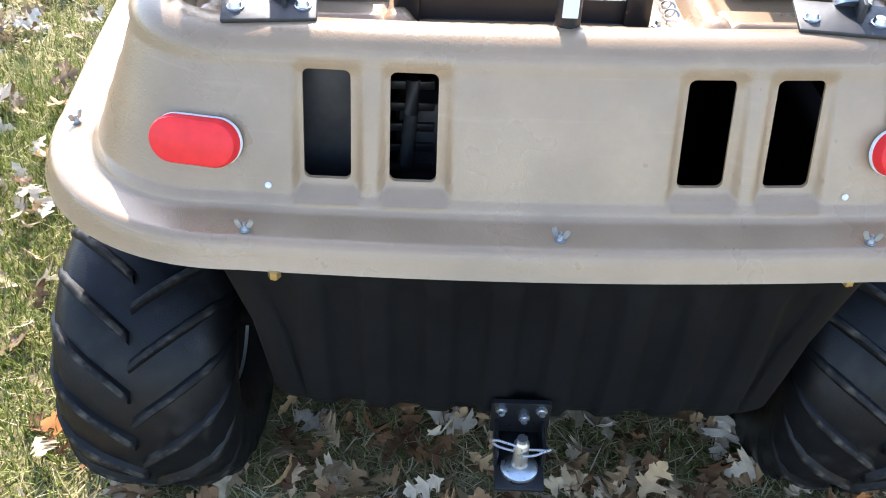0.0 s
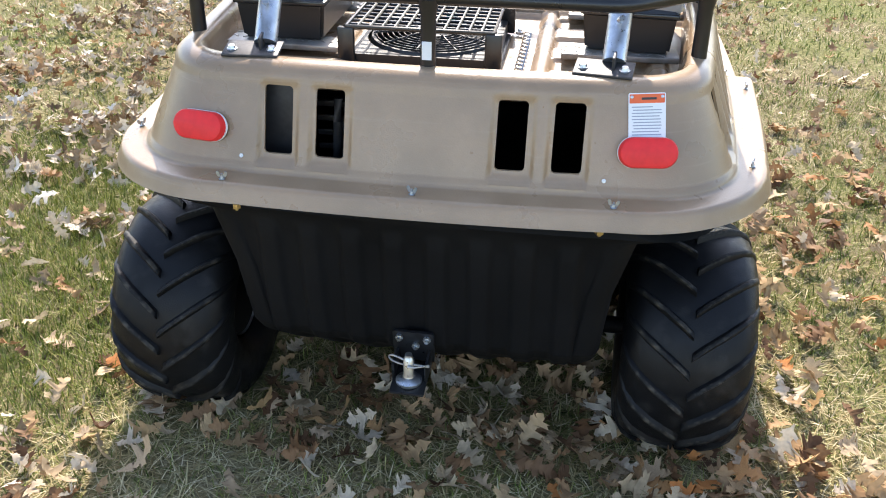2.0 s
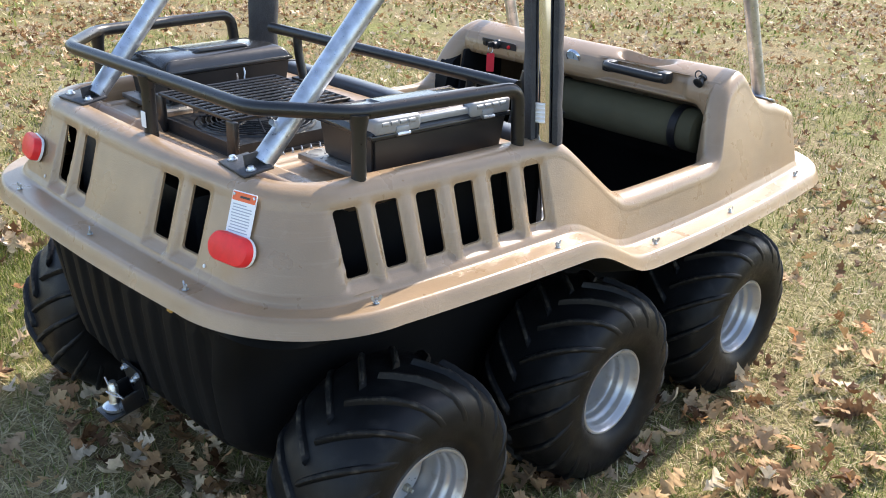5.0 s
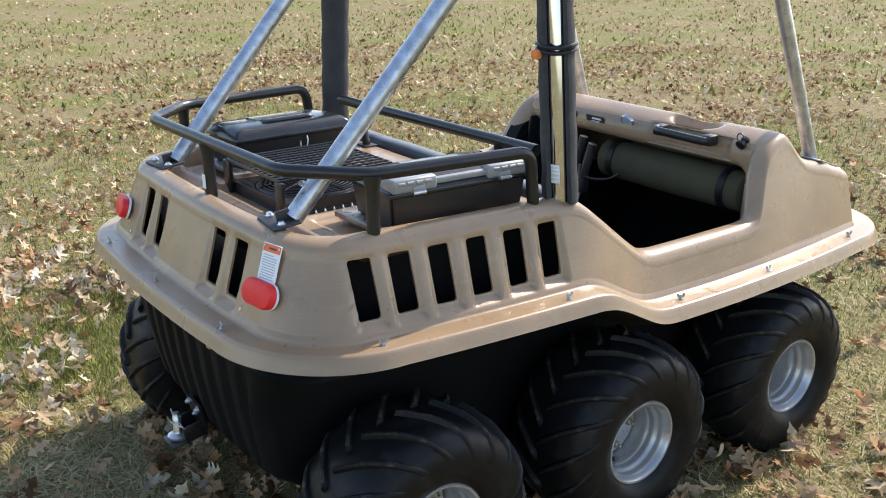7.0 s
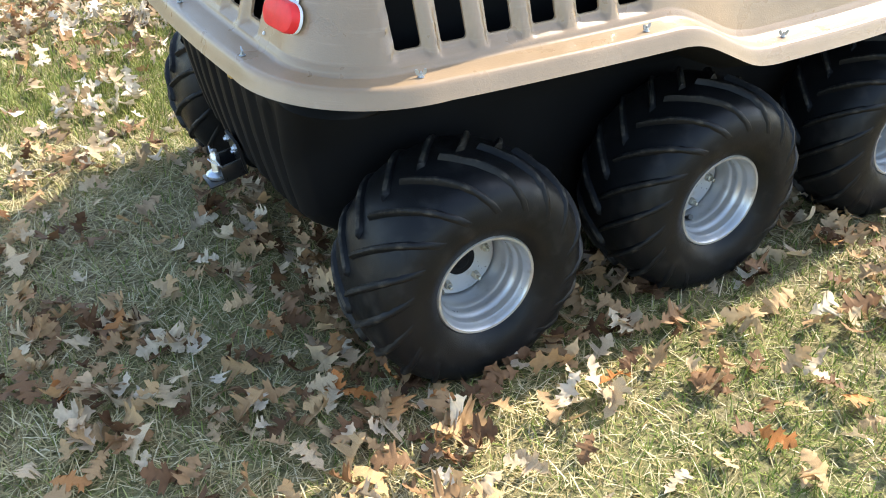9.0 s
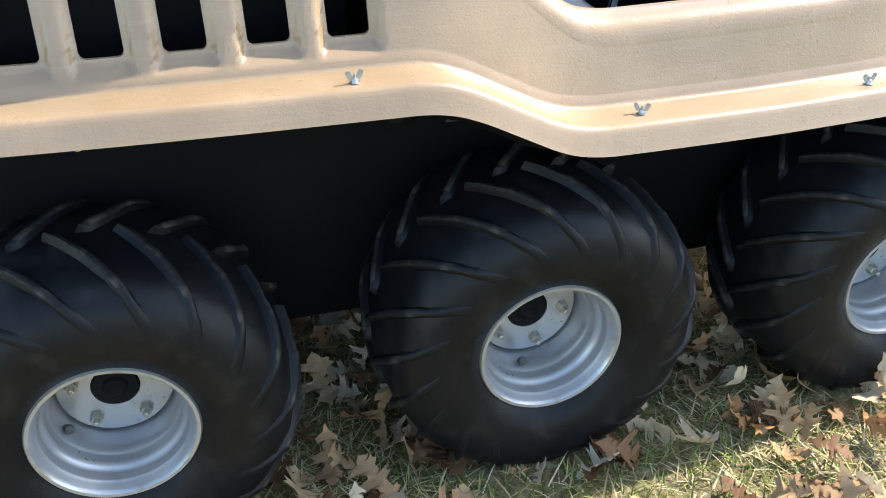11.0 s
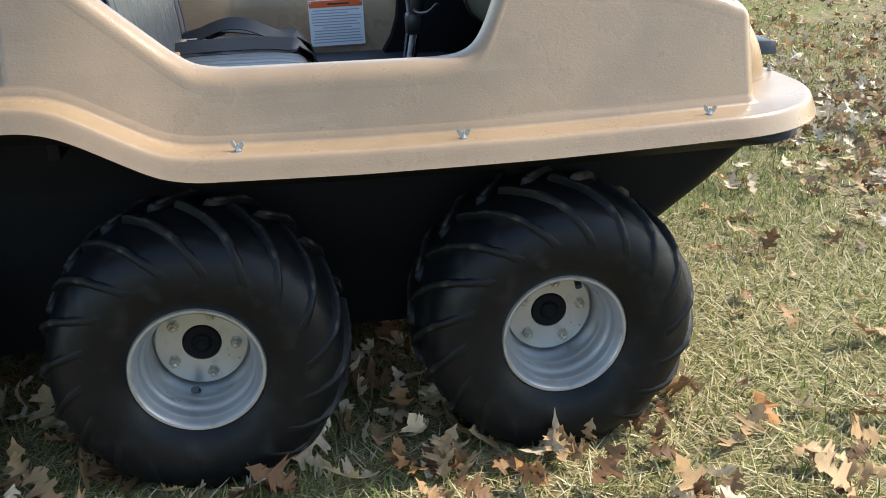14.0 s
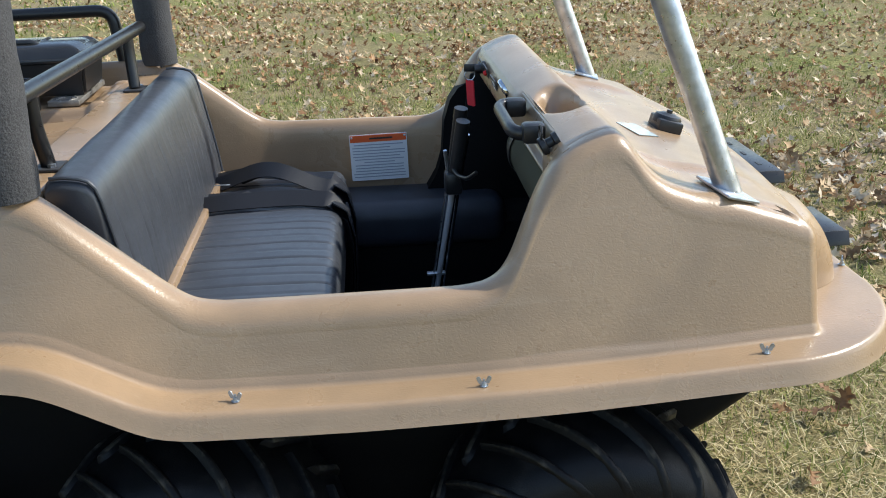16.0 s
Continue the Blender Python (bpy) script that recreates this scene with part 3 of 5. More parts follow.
def carcass_at(s):
    """The tread line from the middle (s = 0) out over the shoulder (s = 1): along, radius, outward normal."""
    pts = [(a, r) for a, r in CARCASS if a >= 0]
    pts = pts[:7]
    lens = [0.0]
    for (a, r), (b, q) in zip(pts, pts[1:]):
        lens.append(lens[-1] + math.hypot(b - a, q - r))
    d = s * lens[-1]
    a, r = np.interp(d, lens, [p[0] for p in pts]), np.interp(d, lens, [p[1] for p in pts])
    e = 0.006
    a0, r0 = np.interp(d - e, lens, [p[0] for p in pts]), np.interp(d - e, lens, [p[1] for p in pts])
    a1, r1 = np.interp(d + e, lens, [p[0] for p in pts]), np.interp(d + e, lens, [p[1] for p in pts])
    t = math.hypot(a1 - a0, r1 - r0) or 1
    return a, r, -(r1 - r0) / t, (a1 - a0) / t


def settle_flat(bm):
    """On the ground the soft tyre goes flat underneath and bulges a little."""
    for v in bm.verts:
        if v.co.z < -0.16:
            v.co.x *= 1 + 0.05 * min(1.0, (-0.16 - v.co.z) / 0.12)
        if v.co.z < -0.240:
            v.co.z = -0.240 - (-0.240 - v.co.z) * 0.05
    return bm


def lug_mesh(half):
    """One bar of the chevron tread, from the middle of the tread out over the shoulder."""
    bm = bmesh.new()
    rows = []
    for i in range(11):
        s = i / 10
        a, r, na, nr = carcass_at(0.002 + 0.913 * s)
        th = -0.49 * s ** 0.9 - 0.135 * s * s
        h = (0.0125 + 0.0010 * math.sin(i * 2.3)) - 0.0150 * min(1, max(0, (s - 0.42) / 0.58)) ** 1.15
        w = 0.0070 + 0.0010 * s
        row = []
        for dt, dh in ((-1.75, -0.003), (-0.95, h * 0.62), (-0.5, h * 0.97), (0.5, h), (0.95, h * 0.66), (1.75, -0.003)):
            rr, aa, t = r + nr * dh, (a + na * dh) * half, th + dt * w / r
            row.append(bm.verts.new((aa, math.cos(t) * rr, math.sin(t) * rr)))
        rows.append(row)
    for i, (p, q) in enumerate(zip(rows, rows[1:])):
        for j in range(5):
            bm.faces.new((p[j], p[j + 1], q[j + 1], q[j])).material_index = 1 if j in (1, 2, 3) and i < 6 else 0
    bm.faces.new(rows[0])
    bm.faces.new(rows[-1])
    bmesh.ops.recalc_face_normals(bm, faces=bm.faces)
    return bm


LUGS, FACE_X = 18, 0.0085
RIM_PROFILE = [(0.104, 0.108), (0.112, 0.1195), (0.118, 0.1205), (0.1215, 0.118), (0.121, 0.113), (0.115, 0.1085), (0.106, 0.1075), (0.102, 0.1045), (0.099, 0.1035), (0.088, 0.1025), (0.0835, 0.1015), (0.0800, 0.0985),
               (0.0745, 0.0950), (0.0705, 0.0945), (0.060, 0.0940), (0.0565, 0.0925), (0.054, 0.0905), (0.034, 0.0895), (0.020, 0.0890), (-0.009, 0.0885), (-0.009, 0.0860), (0.0075, 0.0850), (0.009, 0.083), (FACE_X, 0.076), (FACE_X, 0.036), (0.003, 0.036), (-0.001, 0.080), (-0.005, 0.095), (-0.104, 0.100)]


def make_wheel(side, rim_turn, lug_turn, seed):
    """side 1: the dish faces +x; -1: it faces -x. rim_turn: how far its bolts and valve have rolled; lug_turn: the same for the tread."""
    m = Matrix.Diagonal((side, 1, 1, 1))

    def mir(bm):
        bm.transform(m)
        if side < 0:
            bmesh.ops.reverse_faces(bm, faces=bm.faces)
        return bm

    w = part("wheel", mir(revolve(RIM_PROFILE, 64, caps=False)), RIM, vehicle, "silver painted steel wheel with a low-pressure chevron tyre")
    part("tyre", mir(settle_flat(revolve(CARCASS, 72, caps=False))), RUBBER, w, "black balloon tyre, soft and settled", 35)
    count, rng = LUGS, random.Random(seed)
    for half in (1, -1):
        lug = None
        for k in range(count):
            at = pose(0, 0, 0, lug_turn + math.degrees(rng.uniform(-0.01, 0.01)) + 360 * (k + (0.5 if half < 0 else 0)) / count)
            if lug is None:
                lug = part("tread_lug", mir(lug_mesh(half)), (RUBBER, LUG), w, angle=60)
                lug.matrix_basis = at
            else:
                again(lug, at, w)
    hub = revolve([(0.0, 0.0355), (0.022, 0.0355), (0.026, 0.033), (0.026, 0.019), (0.031, 0.0165), (0.033, 0.012), (0.030, 0.008), (0.030, 0.0)], 28)
    part("axle_hub", mir(moved(hub, pose(FACE_X - 0.0235, 0, 0))), BLACK, w, "black axle hub")
    # added black disc: keeps the rim's inner side as dark as in shade
    part("inner_drum", mir(revolve([(-0.098, 0.0), (-0.098, 0.0985), (-0.088, 0.0985), (-0.088, 0.0)], 40)), BLACK, w, "black disc added over the wheel's inner side in place of shade")
    bolt = None
    for k in range(5):
        a = radians(rim_turn + 72 * k)
        at = (side * FACE_X, 0.062 * math.cos(a), 0.062 * math.sin(a))
        if bolt is None:
            b = revolve([(0.0, 0.0115), (0.002, 0.0115), (0.002, 0.0098), (0.011, 0.0098), (0.0125, 0.0085), (0.0125, 0.0052), (0.022, 0.0048), (0.023, 0.003)], 6)
            bolt = part("wheel_bolt", mir(b), BOLT, w, "dull zinc wheel bolt", 20)
            bolt.matrix_basis = pose(*at)
        else:
            again(bolt, pose(*at), w)
    valve = tube([(side * 0.032, -0.010, -0.090), (side * 0.040, -0.012, -0.082), (side * 0.050, -0.014, -0.077)], 0.0068, 10)
    valve.transform(Matrix.Rotation(radians(rim_turn), 4, "X"))
    part("valve_stem", valve, PLASTIC, w, "black rubber valve stem")
    return w


AXLES = [-0.634, 0.0068, 0.6504]
WHEEL_X, WHEEL_Z = 0.555, (0.2615, 0.2564, 0.2528)
WHEELS_AT = {1: ((0.561, -0.634), (0.5545, 0.0068), (0.549, 0.6504)), -1: ((-0.576, -0.672), (-0.565, -0.010), (-0.558, 0.6504))}
TURNS = ((-54, 18), (-4, 11.5), (-206, 10))
for side in (1, -1):
    for i, (x, y) in enumerate(WHEELS_AT[side]):
        w = make_wheel(side, TURNS[i][0] + (0 if side > 0 else 31), TURNS[i][1] if side > 0 else 7 * i, 4 + i)
        w.matrix_basis = pose(x, y, WHEEL_Z[i]) @ Matrix.Scale(0.965, 4)
for y, z in zip(AXLES, WHEEL_Z):
    part("axle", tube([(-0.545, y, z), (0.54, y, z)], 0.02, 12), BLACK, vehicle)


# ---- fittings of the body ----
def ledge(y):
    return float(soft_curve(LEDGE_Z, y))


def rear_face(z, x=0.0):
    """Where the rear panel stands at a height; it bows forward to its sides."""
    return BASE["yr"] + (TOP["yr"] - BASE["yr"]) * (z - 0.73) / 0.19 + BOW * (x / 0.38) ** 2


REAR_LEAN = -math.degrees(math.atan2(TOP["yr"] - BASE["yr"], 0.19))


def wing_nut_mesh():
    bm = revolve([(0.0, 0.009), (0.0012, 0.009), (0.0012, 0.0058), (0.008, 0.0046), (0.0085, 0.0028), (0.014, 0.0028), (0.0145, 0.0)], 14, axis="z")
    for s in (1, -1):
        join(bm, slab(0.0085, 0.016, 0.0028, 0.0040), pose(s * 0.0098, 0.0013, 0.0122, 0, s * 26, 0))
    return bm


nuts = [(x, y) for s in (1, -1) for x, y in ((s * 0.360, -0.979), (s * 0.625, -0.750), (s * 0.670, -0.271), (s * 0.670, 0.113), (s * 0.668, 0.469), (s * 0.633, 0.905), (s * 0.325, 1.176))]
nut, rng = None, random.Random(7)
for x, y in nuts + [(0.0, -0.985)]:
    at = Matrix.LocRotScale((x, y, ledge(y) + 0.001), Euler((0, 0, radians(rng.uniform(-30, 30) + (0 if abs(x) < 0.5 else 90)))), (0.70, 0.70, 0.76))
    if nut is None:
        nut = part("wing_nut", wing_nut_mesh(), NUT, vehicle, "zinc wing nut")
        nut.matrix_basis = at
    else:
        again(nut, at)

brass = None
for x, y in ((-0.325, -1.008), (0.340, -1.000), (0.655, -0.60), (-0.655, -0.60)):
    at = pose(x, y, ledge(y) - 0.034)
    if brass is None:
        brass = part("flange_bolt", revolve([(-0.013, 0.0), (-0.013, 0.0035), (-0.009, 0.0040), (-0.009, 0.0075), (0.0, 0.0075)], 6, axis="z"), BRASS, vehicle, "brass bolt end under the flange", 20)
        brass.matrix_basis = at
    else:
        again(brass, at)

rivet = None
for s in (1, -1):
    at = pose(s * 0.340, rear_face(0.757, 0.34) - 0.0015, 0.757, REAR_LEAN, 0, 4 * s)
    if rivet is None:
        rivet = part("rivet", moved(revolve([(0.0, 0.0040), (0.0012, 0.0040), (0.0022, 0.0026), (0.0016, 0.0014), (0.0006, 0.0)], 18, axis="z"), pose(0, 0, 0, 90)), WHITE, vehicle, "white pop rivet")
        rivet.matrix_basis = at
    else:
        again(rivet, at)
for s in (1, -1):
    for x, y, z in ((0.394, -0.36, 0.55), (0.394, 0.30, 0.50)):
        again(rivet, pose(s * x, y, z, 0, 0, 90 * s))

reflector = None
for x, z, tilt in ((-0.420, 0.804, 0.0), (0.411, 0.808, 0.0)):
    at = pose(x, rear_face(z, x) - 0.001, z, REAR_LEAN, 0, math.copysign(9, x))
    if reflector is None:
        reflector = part("tail_light", slab(0.105, 0.055, 0.024, 0.027, 10, 0.006), RED, vehicle, "oval red tail reflector")
        reflector.matrix_basis = at
        part("gasket", slab(0.1065, 0.0565, 0.006, 0.028, 10, 0.001), WHITE, reflector, "white mounting gasket")
    else:
        copy_thing(reflector, at)


def decal(name, w, h, band, lines, m, label, rows=(0.12, 0.92), seed=3, bolts=True, parent=vehicle):
    """A printed plate in the xz plane facing -y: white field, orange band on top, rows of unreadable print as plain bars."""
    rng = random.Random(seed)
    d = part(name, slab(w, h, 0.0015, 0.003), PAPER, parent, label)
    d.matrix_basis = m
    b = slab(w - 0.004, band, 0.0006, 0.0015)
    o = part("band", b, ORANGE, d, "orange warning band")
    o.matrix_basis = pose(0, -0.0016, h / 2 - band / 2 - 0.002)
    bars = bmesh.new()
    top, foot = h / 2 - band - 0.006, -h / 2 + 0.006
    for i in range(lines):
        z = top + (foot - top) * (i + 0.5) / lines
        ww = (w - 0.012) * (rng.uniform(0.55, 0.8) if rng.random() < 0.25 else rng.uniform(0.88, 1.0))
        join(bars, slab(ww, (top - foot) / lines * 0.34, 0.0004, 0.0003, 2), pose(-(w - 0.012 - ww) / 2 * rng.choice((0, 1)), -0.0016, z))
    tagged(part("print", bars, INK, d, "rows of small grey print"), kind="stuff")
    join(bars := bmesh.new(), slab(w * 0.40, band * 0.26, 0.0004, 0.0003, 2), pose(w * 0.05, -0.0023, h / 2 - band / 2 - 0.002))
    part("heading", bars, INKDARK, d, "dark heading bar")
    if bolts:
        fx = None
        for sx in (1, -1):
            at = pose(sx * (w / 2 - 0.006), -0.0022, h / 2 - 0.007)
            if fx is None:
                fx = part("fixing", moved(revolve([(0.0, 0.003), (0.0012, 0.003), (0.002, 0.0015), (0.002, 0.0)], 12, axis="z"), pose(0, 0, 0, 90)), ZINC, d)
                fx.matrix_basis = at
            else:
                again(fx, at)
    return d


decal("warning_decal", 0.066, 0.088, 0.016, 11, pose(0.405, rear_face(0.866, 0.42) - 0.003, 0.866, REAR_LEAN, -3, 8), "white warning decal with an orange band above the tail light")
decal("safety_decal", 0.150, 0.124, 0.018, 12, pose(-0.5265, 0.342, 0.649, 0, -1, 90), "white safety decal with an orange band on the inner side wall", seed=9)

# hitch: a plate bolted to the stern, a tongue under it and a pin standing on the tongue
hitch = part("hitch_plate", slab(0.086, 0.078, 0.007, 0.005), RACK, vehicle, "black bolted hitch plate")
hitch.matrix_basis = pose(-0.012, -0.912, 0.350, 10)
tongue = box(-0.036, 0.036, -0.098, 0.0, -0.052, -0.045, 0.003)
for k in (1, -1):
    box(k * 0.034 - 0.003, k * 0.034 + 0.003, -0.060, -0.004, -0.050, -0.006, 0.002, bm=tongue)
part("hitch_tongue", tongue, RACK, hitch, "black steel tongue")
part("hitch_pin", moved(revolve([(-0.012, 0.0), (-0.012, 0.013), (-0.003, 0.013), (-0.003, 0.024), (0.001, 0.027), (0.006, 0.027), (0.011, 0.021), (0.014, 0.0125), (0.018, 0.0112), (0.056, 0.0112), (0.060, 0.0085), (0.062, 0.0075), (0.068, 0.0075), (0.069, 0.0)], 28, axis="z"), pose(0.0, -0.066, -0.042, -10)), ZINC, hitch, "zinc hitch pin with a round foot")
hb = None
for x, z in ((-0.029, 0.024), (0.029, 0.024), (0.005, 0.004)):
    if hb is None:
        hb = part("hitch_bolt", moved(revolve([(0.0, 0.0085), (0.006, 0.0085), (0.007, 0.005), (0.012, 0.0045), (0.012, 0.0)], 6, axis="z"), pose(0, 0, 0, 90)), ZINC, hitch, angle=20)
        hb.matrix_basis = pose(x, -0.006, z)
    else:
        again(hb, pose(x, -0.006, z))
clip = [(0.0, -0.062, 0.010), (-0.018, -0.060, 0.018), (-0.036, -0.056, 0.020), (-0.043, -0.054, 0.012), (-0.036, -0.055, 0.002), (-0.012, -0.060, -0.002), (0.012, -0.058, 0.000), (0.042, -0.056, -0.005)]
part("hairpin_clip", tube(clip, 0.0020, 8, 0.012), ZINC, hitch, "bent wire hairpin clip")
part("clip_leg", tube([(0.0, -0.074, 0.008), (0.018, -0.070, 0.004), (0.042, -0.058, 0.002)], 0.0020, 8, 0.010), ZINC, hitch)

# what shows of the engine through the stern vents
part("tank_panel", box(-0.325, -0.222, -0.845, -0.835, 0.70, 0.88, 0.004), STEEL, vehicle, "dark grey tank behind the stern vent")
engine = part("engine", box(-0.20, 0.10, -0.80, -0.42, 0.60, 0.80, 0.02), STEEL, vehicle, "dark engine block behind the vents")
part("exhaust_pipe", tube([(-0.185, -0.815, 0.72), (-0.178, -0.825, 0.80), (-0.176, -0.822, 0.845)], 0.009, 14), STEEL, engine, "dull metal pipe")
for k in range(5):
    part("cooling_fin", box(-0.225, -0.15, -0.806, -0.798, 0.70 + k * 0.03, 0.712 + k * 0.03, 0.002), PLASTIC, engine)

# roll bar, rear braces and front screen tubes
hoop = part("roll_bar", tube([(0.541, -0.19, 0.905), (0.488, -0.19, 1.52), (0.44, -0.19, 1.60), (-0.44, -0.19, 1.60), (-0.488, -0.19, 1.52), (-0.541, -0.19, 0.905)], 0.025, 20, 0.08), CHROME, vehicle, "chrome roll bar in black foam sleeves")


def sleeve(p, q, r_in, r_out, slit_at, slit, n=30):
    """A foam pipe sleeve with a lengthwise slit, round a line from p to q."""
    bm = bmesh.new()
    p, q = Vector(p), Vector(q)
    rings = []
    for i in range(15):
        c = p + (q - p) * i / 14
        wob = 0.0016 * math.sin(i * 2.1)
        row = []
        for k in range(n + 1):
            a = radians(slit_at + slit / 2) + (2 * math.pi - radians(slit)) * k / n
            row.append(c + Vector((math.cos(a), math.sin(a), 0)) * (r_out + wob))
        for k in range(n, -1, -1):
            a = radians(slit_at + slit / 2) + (2 * math.pi - radians(slit)) * k / n
            row.append(c + Vector((math.cos(a), math.sin(a), 0)) * r_in)
        rings.append([bm.verts.new(v) for v in row])
    for a, b in zip(rings, rings[1:]):
        for k in range(len(a)):
            j = (k + 1) % len(a)
            bm.faces.new((a[k], a[j], b[j], b[k]))
    bm.faces.new(rings[0])
    bm.faces.new(rings[-1])
    bmesh.ops.recalc_face_normals(bm, faces=bm.faces)
    return bm


part("foam_sleeve", sleeve((0.541, -0.19, 0.915), (0.492, -0.19, 1.47), 0.027, 0.042, -46, 84), FOAM, hoop, "black foam sleeve with an open slit")
part("foam_sleeve", sleeve((-0.541, -0.19, 0.915), (-0.492, -0.19, 1.47), 0.027, 0.042, -136, 40), FOAM, hoop, "black foam sleeve")
part("tape", sleeve((0.536, -0.19, 0.962), (0.532, -0.19, 1.005), 0.0262, 0.0268, 60, 200), PAPER, hoop, "white paper tape")
for i, z in enumerate((1.262, 1.274)):
    ring = [(0.511 - 0.04 * 0.0 + 0.045 * math.cos(a), -0.19 + 0.045 * math.sin(a), z + 0.004 * math.sin(a * 2)) for a in np.linspace(0, 2 * math.pi, 25)]
    part("cord", tube(ring, 0.0045, 8), RACK, hoop, "black cord tied round the bar")
part("cord_lock", box(0.492, 0.512, -0.252, -0.232, 1.245, 1.265, 0.005), CORD, hoop, "orange cord lock")


def brace(s):
    at = 0.322 if s > 0 else -0.342
    foot, top = Vector((at + 0.017, -0.788, 0.934)), Vector((s * 0.380, -0.205, 1.585))
    b = part("rear_brace", tube([foot, foot + (top - foot) * 0.06, top], 0.022, 22), GALV, vehicle, "galvanised steel brace tube")
    pl = part("foot_plate", box(-0.054, 0.054, -0.032, 0.032, 0.0, 0.006, 0.002), STEEL, b, "dark steel foot plate")
    pl.matrix_basis = pose(at, -0.812, 0.9265, 8, 0, -6 * s)
    part("gusset", box(0.0145, 0.0195, -0.010, 0.020, 0.0, 0.030, 0.001), STEEL, pl)
    bb = None
    for x, y in ((-0.038, -0.008), (0.038, -0.008)):
        if bb is None:
            bb = part("plate_bolt", revolve([(0.006, 0.010), (0.008, 0.010), (0.0085, 0.008), (0.014, 0.006), (0.0145, 0.0)], 12, axis="z"), ZINC, pl)
            bb.matrix_basis = pose(x, y, 0)
        else:
            again(bb, pose(x, y, 0))
    mid = foot + (top - foot) * 0.085
    part("brace_bolt", tube([mid + Vector((0.0, -0.020, 0.016)), mid + Vector((0.004, -0.030, 0.022))], 0.0065, 8), ZINC, b)
    return b


for s in (1, -1):
    brace(s)
    foot, top = Vector((s * 0.490, 0.884, 0.842)), Vector((s * 0.436, 0.585, 1.62))
    t = part("screen_tube", tube([foot, top], 0.020, 22), GALV, vehicle, "galvanised screen support tube")
    pl = part("foot_plate", box(-0.048, 0.048, -0.030, 0.030, 0.0, 0.005, 0.002), GALV, t, "bright steel foot plate")
    pl.matrix_basis = pose(s * 0.488, 0.880, 0.847, -17, 4 * s, 12 * s)

# cargo rack
RZ = 1.048
rack = part("cargo_rack", tube([(-0.540, -0.275, 0.918), (-0.545, -0.290, RZ), (-0.500, -0.690, RZ), (-0.352, -0.828, RZ), (0.352, -0.822, RZ), (0.500, -0.688, RZ), (0.545, -0.290, RZ), (0.538, -0.272, 0.918)],
            0.0145, 16, 0.035, 6), RACK, vehicle, "black tubular cargo rack round the rear deck")
part("front_rail", tube([(-0.460, -0.210, 1.016), (0.475, -0.210, 1.026)], 0.0145, 16), RACK, rack)
for x, y in ((0.0, -0.828), (0.500, -0.686), (-0.500, -0.688)):
    post = revolve([(0.0, 0.0150), (0.06, 0.0145), (0.10, 0.0145), (0.120, 0.018), (0.132, 0.020)], 14, axis="z")
    o = part("rack_post", post, RACK, rack)
    o.matrix_basis = pose(x, y, 0.914)
    if x == 0:
        part("sticker", moved(slab(0.018, 0.034, 0.0012, 0.001), pose(0, -0.0150, 0.040)), PAPER, o, "small white sticker")
for s in (1, -1):
    leg = part("rack_leg", tube([(s * 0.335, -0.211, 1.016), (s * 0.333, -0.211, 0.97), (s * 0.318, -0.206, 0.899)], 0.0125, 12, 0.03), RACK, rack)
    br = part("leg_bracket", box(-0.028, 0.028, -0.022, 0.022, 0.0, 0.005, 0.0015), STEEL, leg)
    br.matrix_basis = pose(s * 0.318, -0.205, 0.8935)
    part("bracket_bolt", moved(revolve([(0.004, 0.007), (0.010, 0.007), (0.011, 0.0)], 6, axis="z"), pose(s * 0.012, 0.008, 0)), ZINC, br)

# cooling fan under its wire guard
fan = part("cooling_fan", moved(revolve([(0.0, 0.140), (0.032, 0.138), (0.036, 0.135), (0.036, 0.128), (0.030, 0.126), (0.004, 0.126)], 56, axis="z", caps=False), pose(-0.035, -0.545, 0.862)), PLASTIC, vehicle, "round black electric cooling fan")
part("fan_base", box(-0.185, 0.115, -0.695, -0.400, 0.856, 0.864, 0.003), PLASTIC, fan)


def shroud_point(u, v):
    """A square top plate with a round opening, turned down at its rim."""
    a = 2 * math.pi * u
    c, s = math.cos(a), math.sin(a)
    edge = 0.147 / max(abs(c), abs(s))
    r = 0.139 + (edge - 0.139) * min(1.0, v / 0.6)
    return (-0.040 + r * c, -0.545 + r * s, 0.893 - 0.031 * max(0.0, (v - 0.6) / 0.4))


part("fan_shroud", sheet(shroud_point, np.linspace(0, 1, 129), [0, 0.3, 0.6, 0.61, 1.0], 0.003), PLASTIC, fan, "square black fan shroud", 30)
part("fan_motor", moved(revolve([(0.0, 0.040), (0.030, 0.040), (0.036, 0.034), (0.036, 0.0)], 28, axis="z"), pose(-0.035, -0.545, 0.862)), PLASTIC, fan)
for k in range(8):
    bl = sheet(lambda u, v: (0.038 + u * 0.082, v * 0.030 + 0.012 * u, 0.016 + v * 0.016), np.linspace(0, 1, 5), np.linspace(-1, 1, 4), 0.002)
    o = part("fan_blade", bl, PLASTIC, fan)
    o.matrix_basis = pose(-0.035, -0.545, 0.862, 0, 0, 45 * k)
for k in range(8):
    r = 0.045 + 0.0115 * k
    ring = [(-0.035 + r * math.cos(a), -0.545 + r * math.sin(a), 0.905 - 0.006 * (r / 0.13) ** 2) for a in np.linspace(0, 2 * math.pi, 41)]
    part("guard_ring", tube(ring, 0.0019, 6), RACK, fan)
for k in range(10):
    a = radians(36 * k + 10)
    part("guard_spoke", tube([(-0.035 + 0.035 * math.cos(a), -0.545 + 0.035 * math.sin(a), 0.907), (-0.035 + 0.132 * math.cos(a), -0.545 + 0.132 * math.sin(a), 0.901)], 0.0022, 6), RACK, fan)
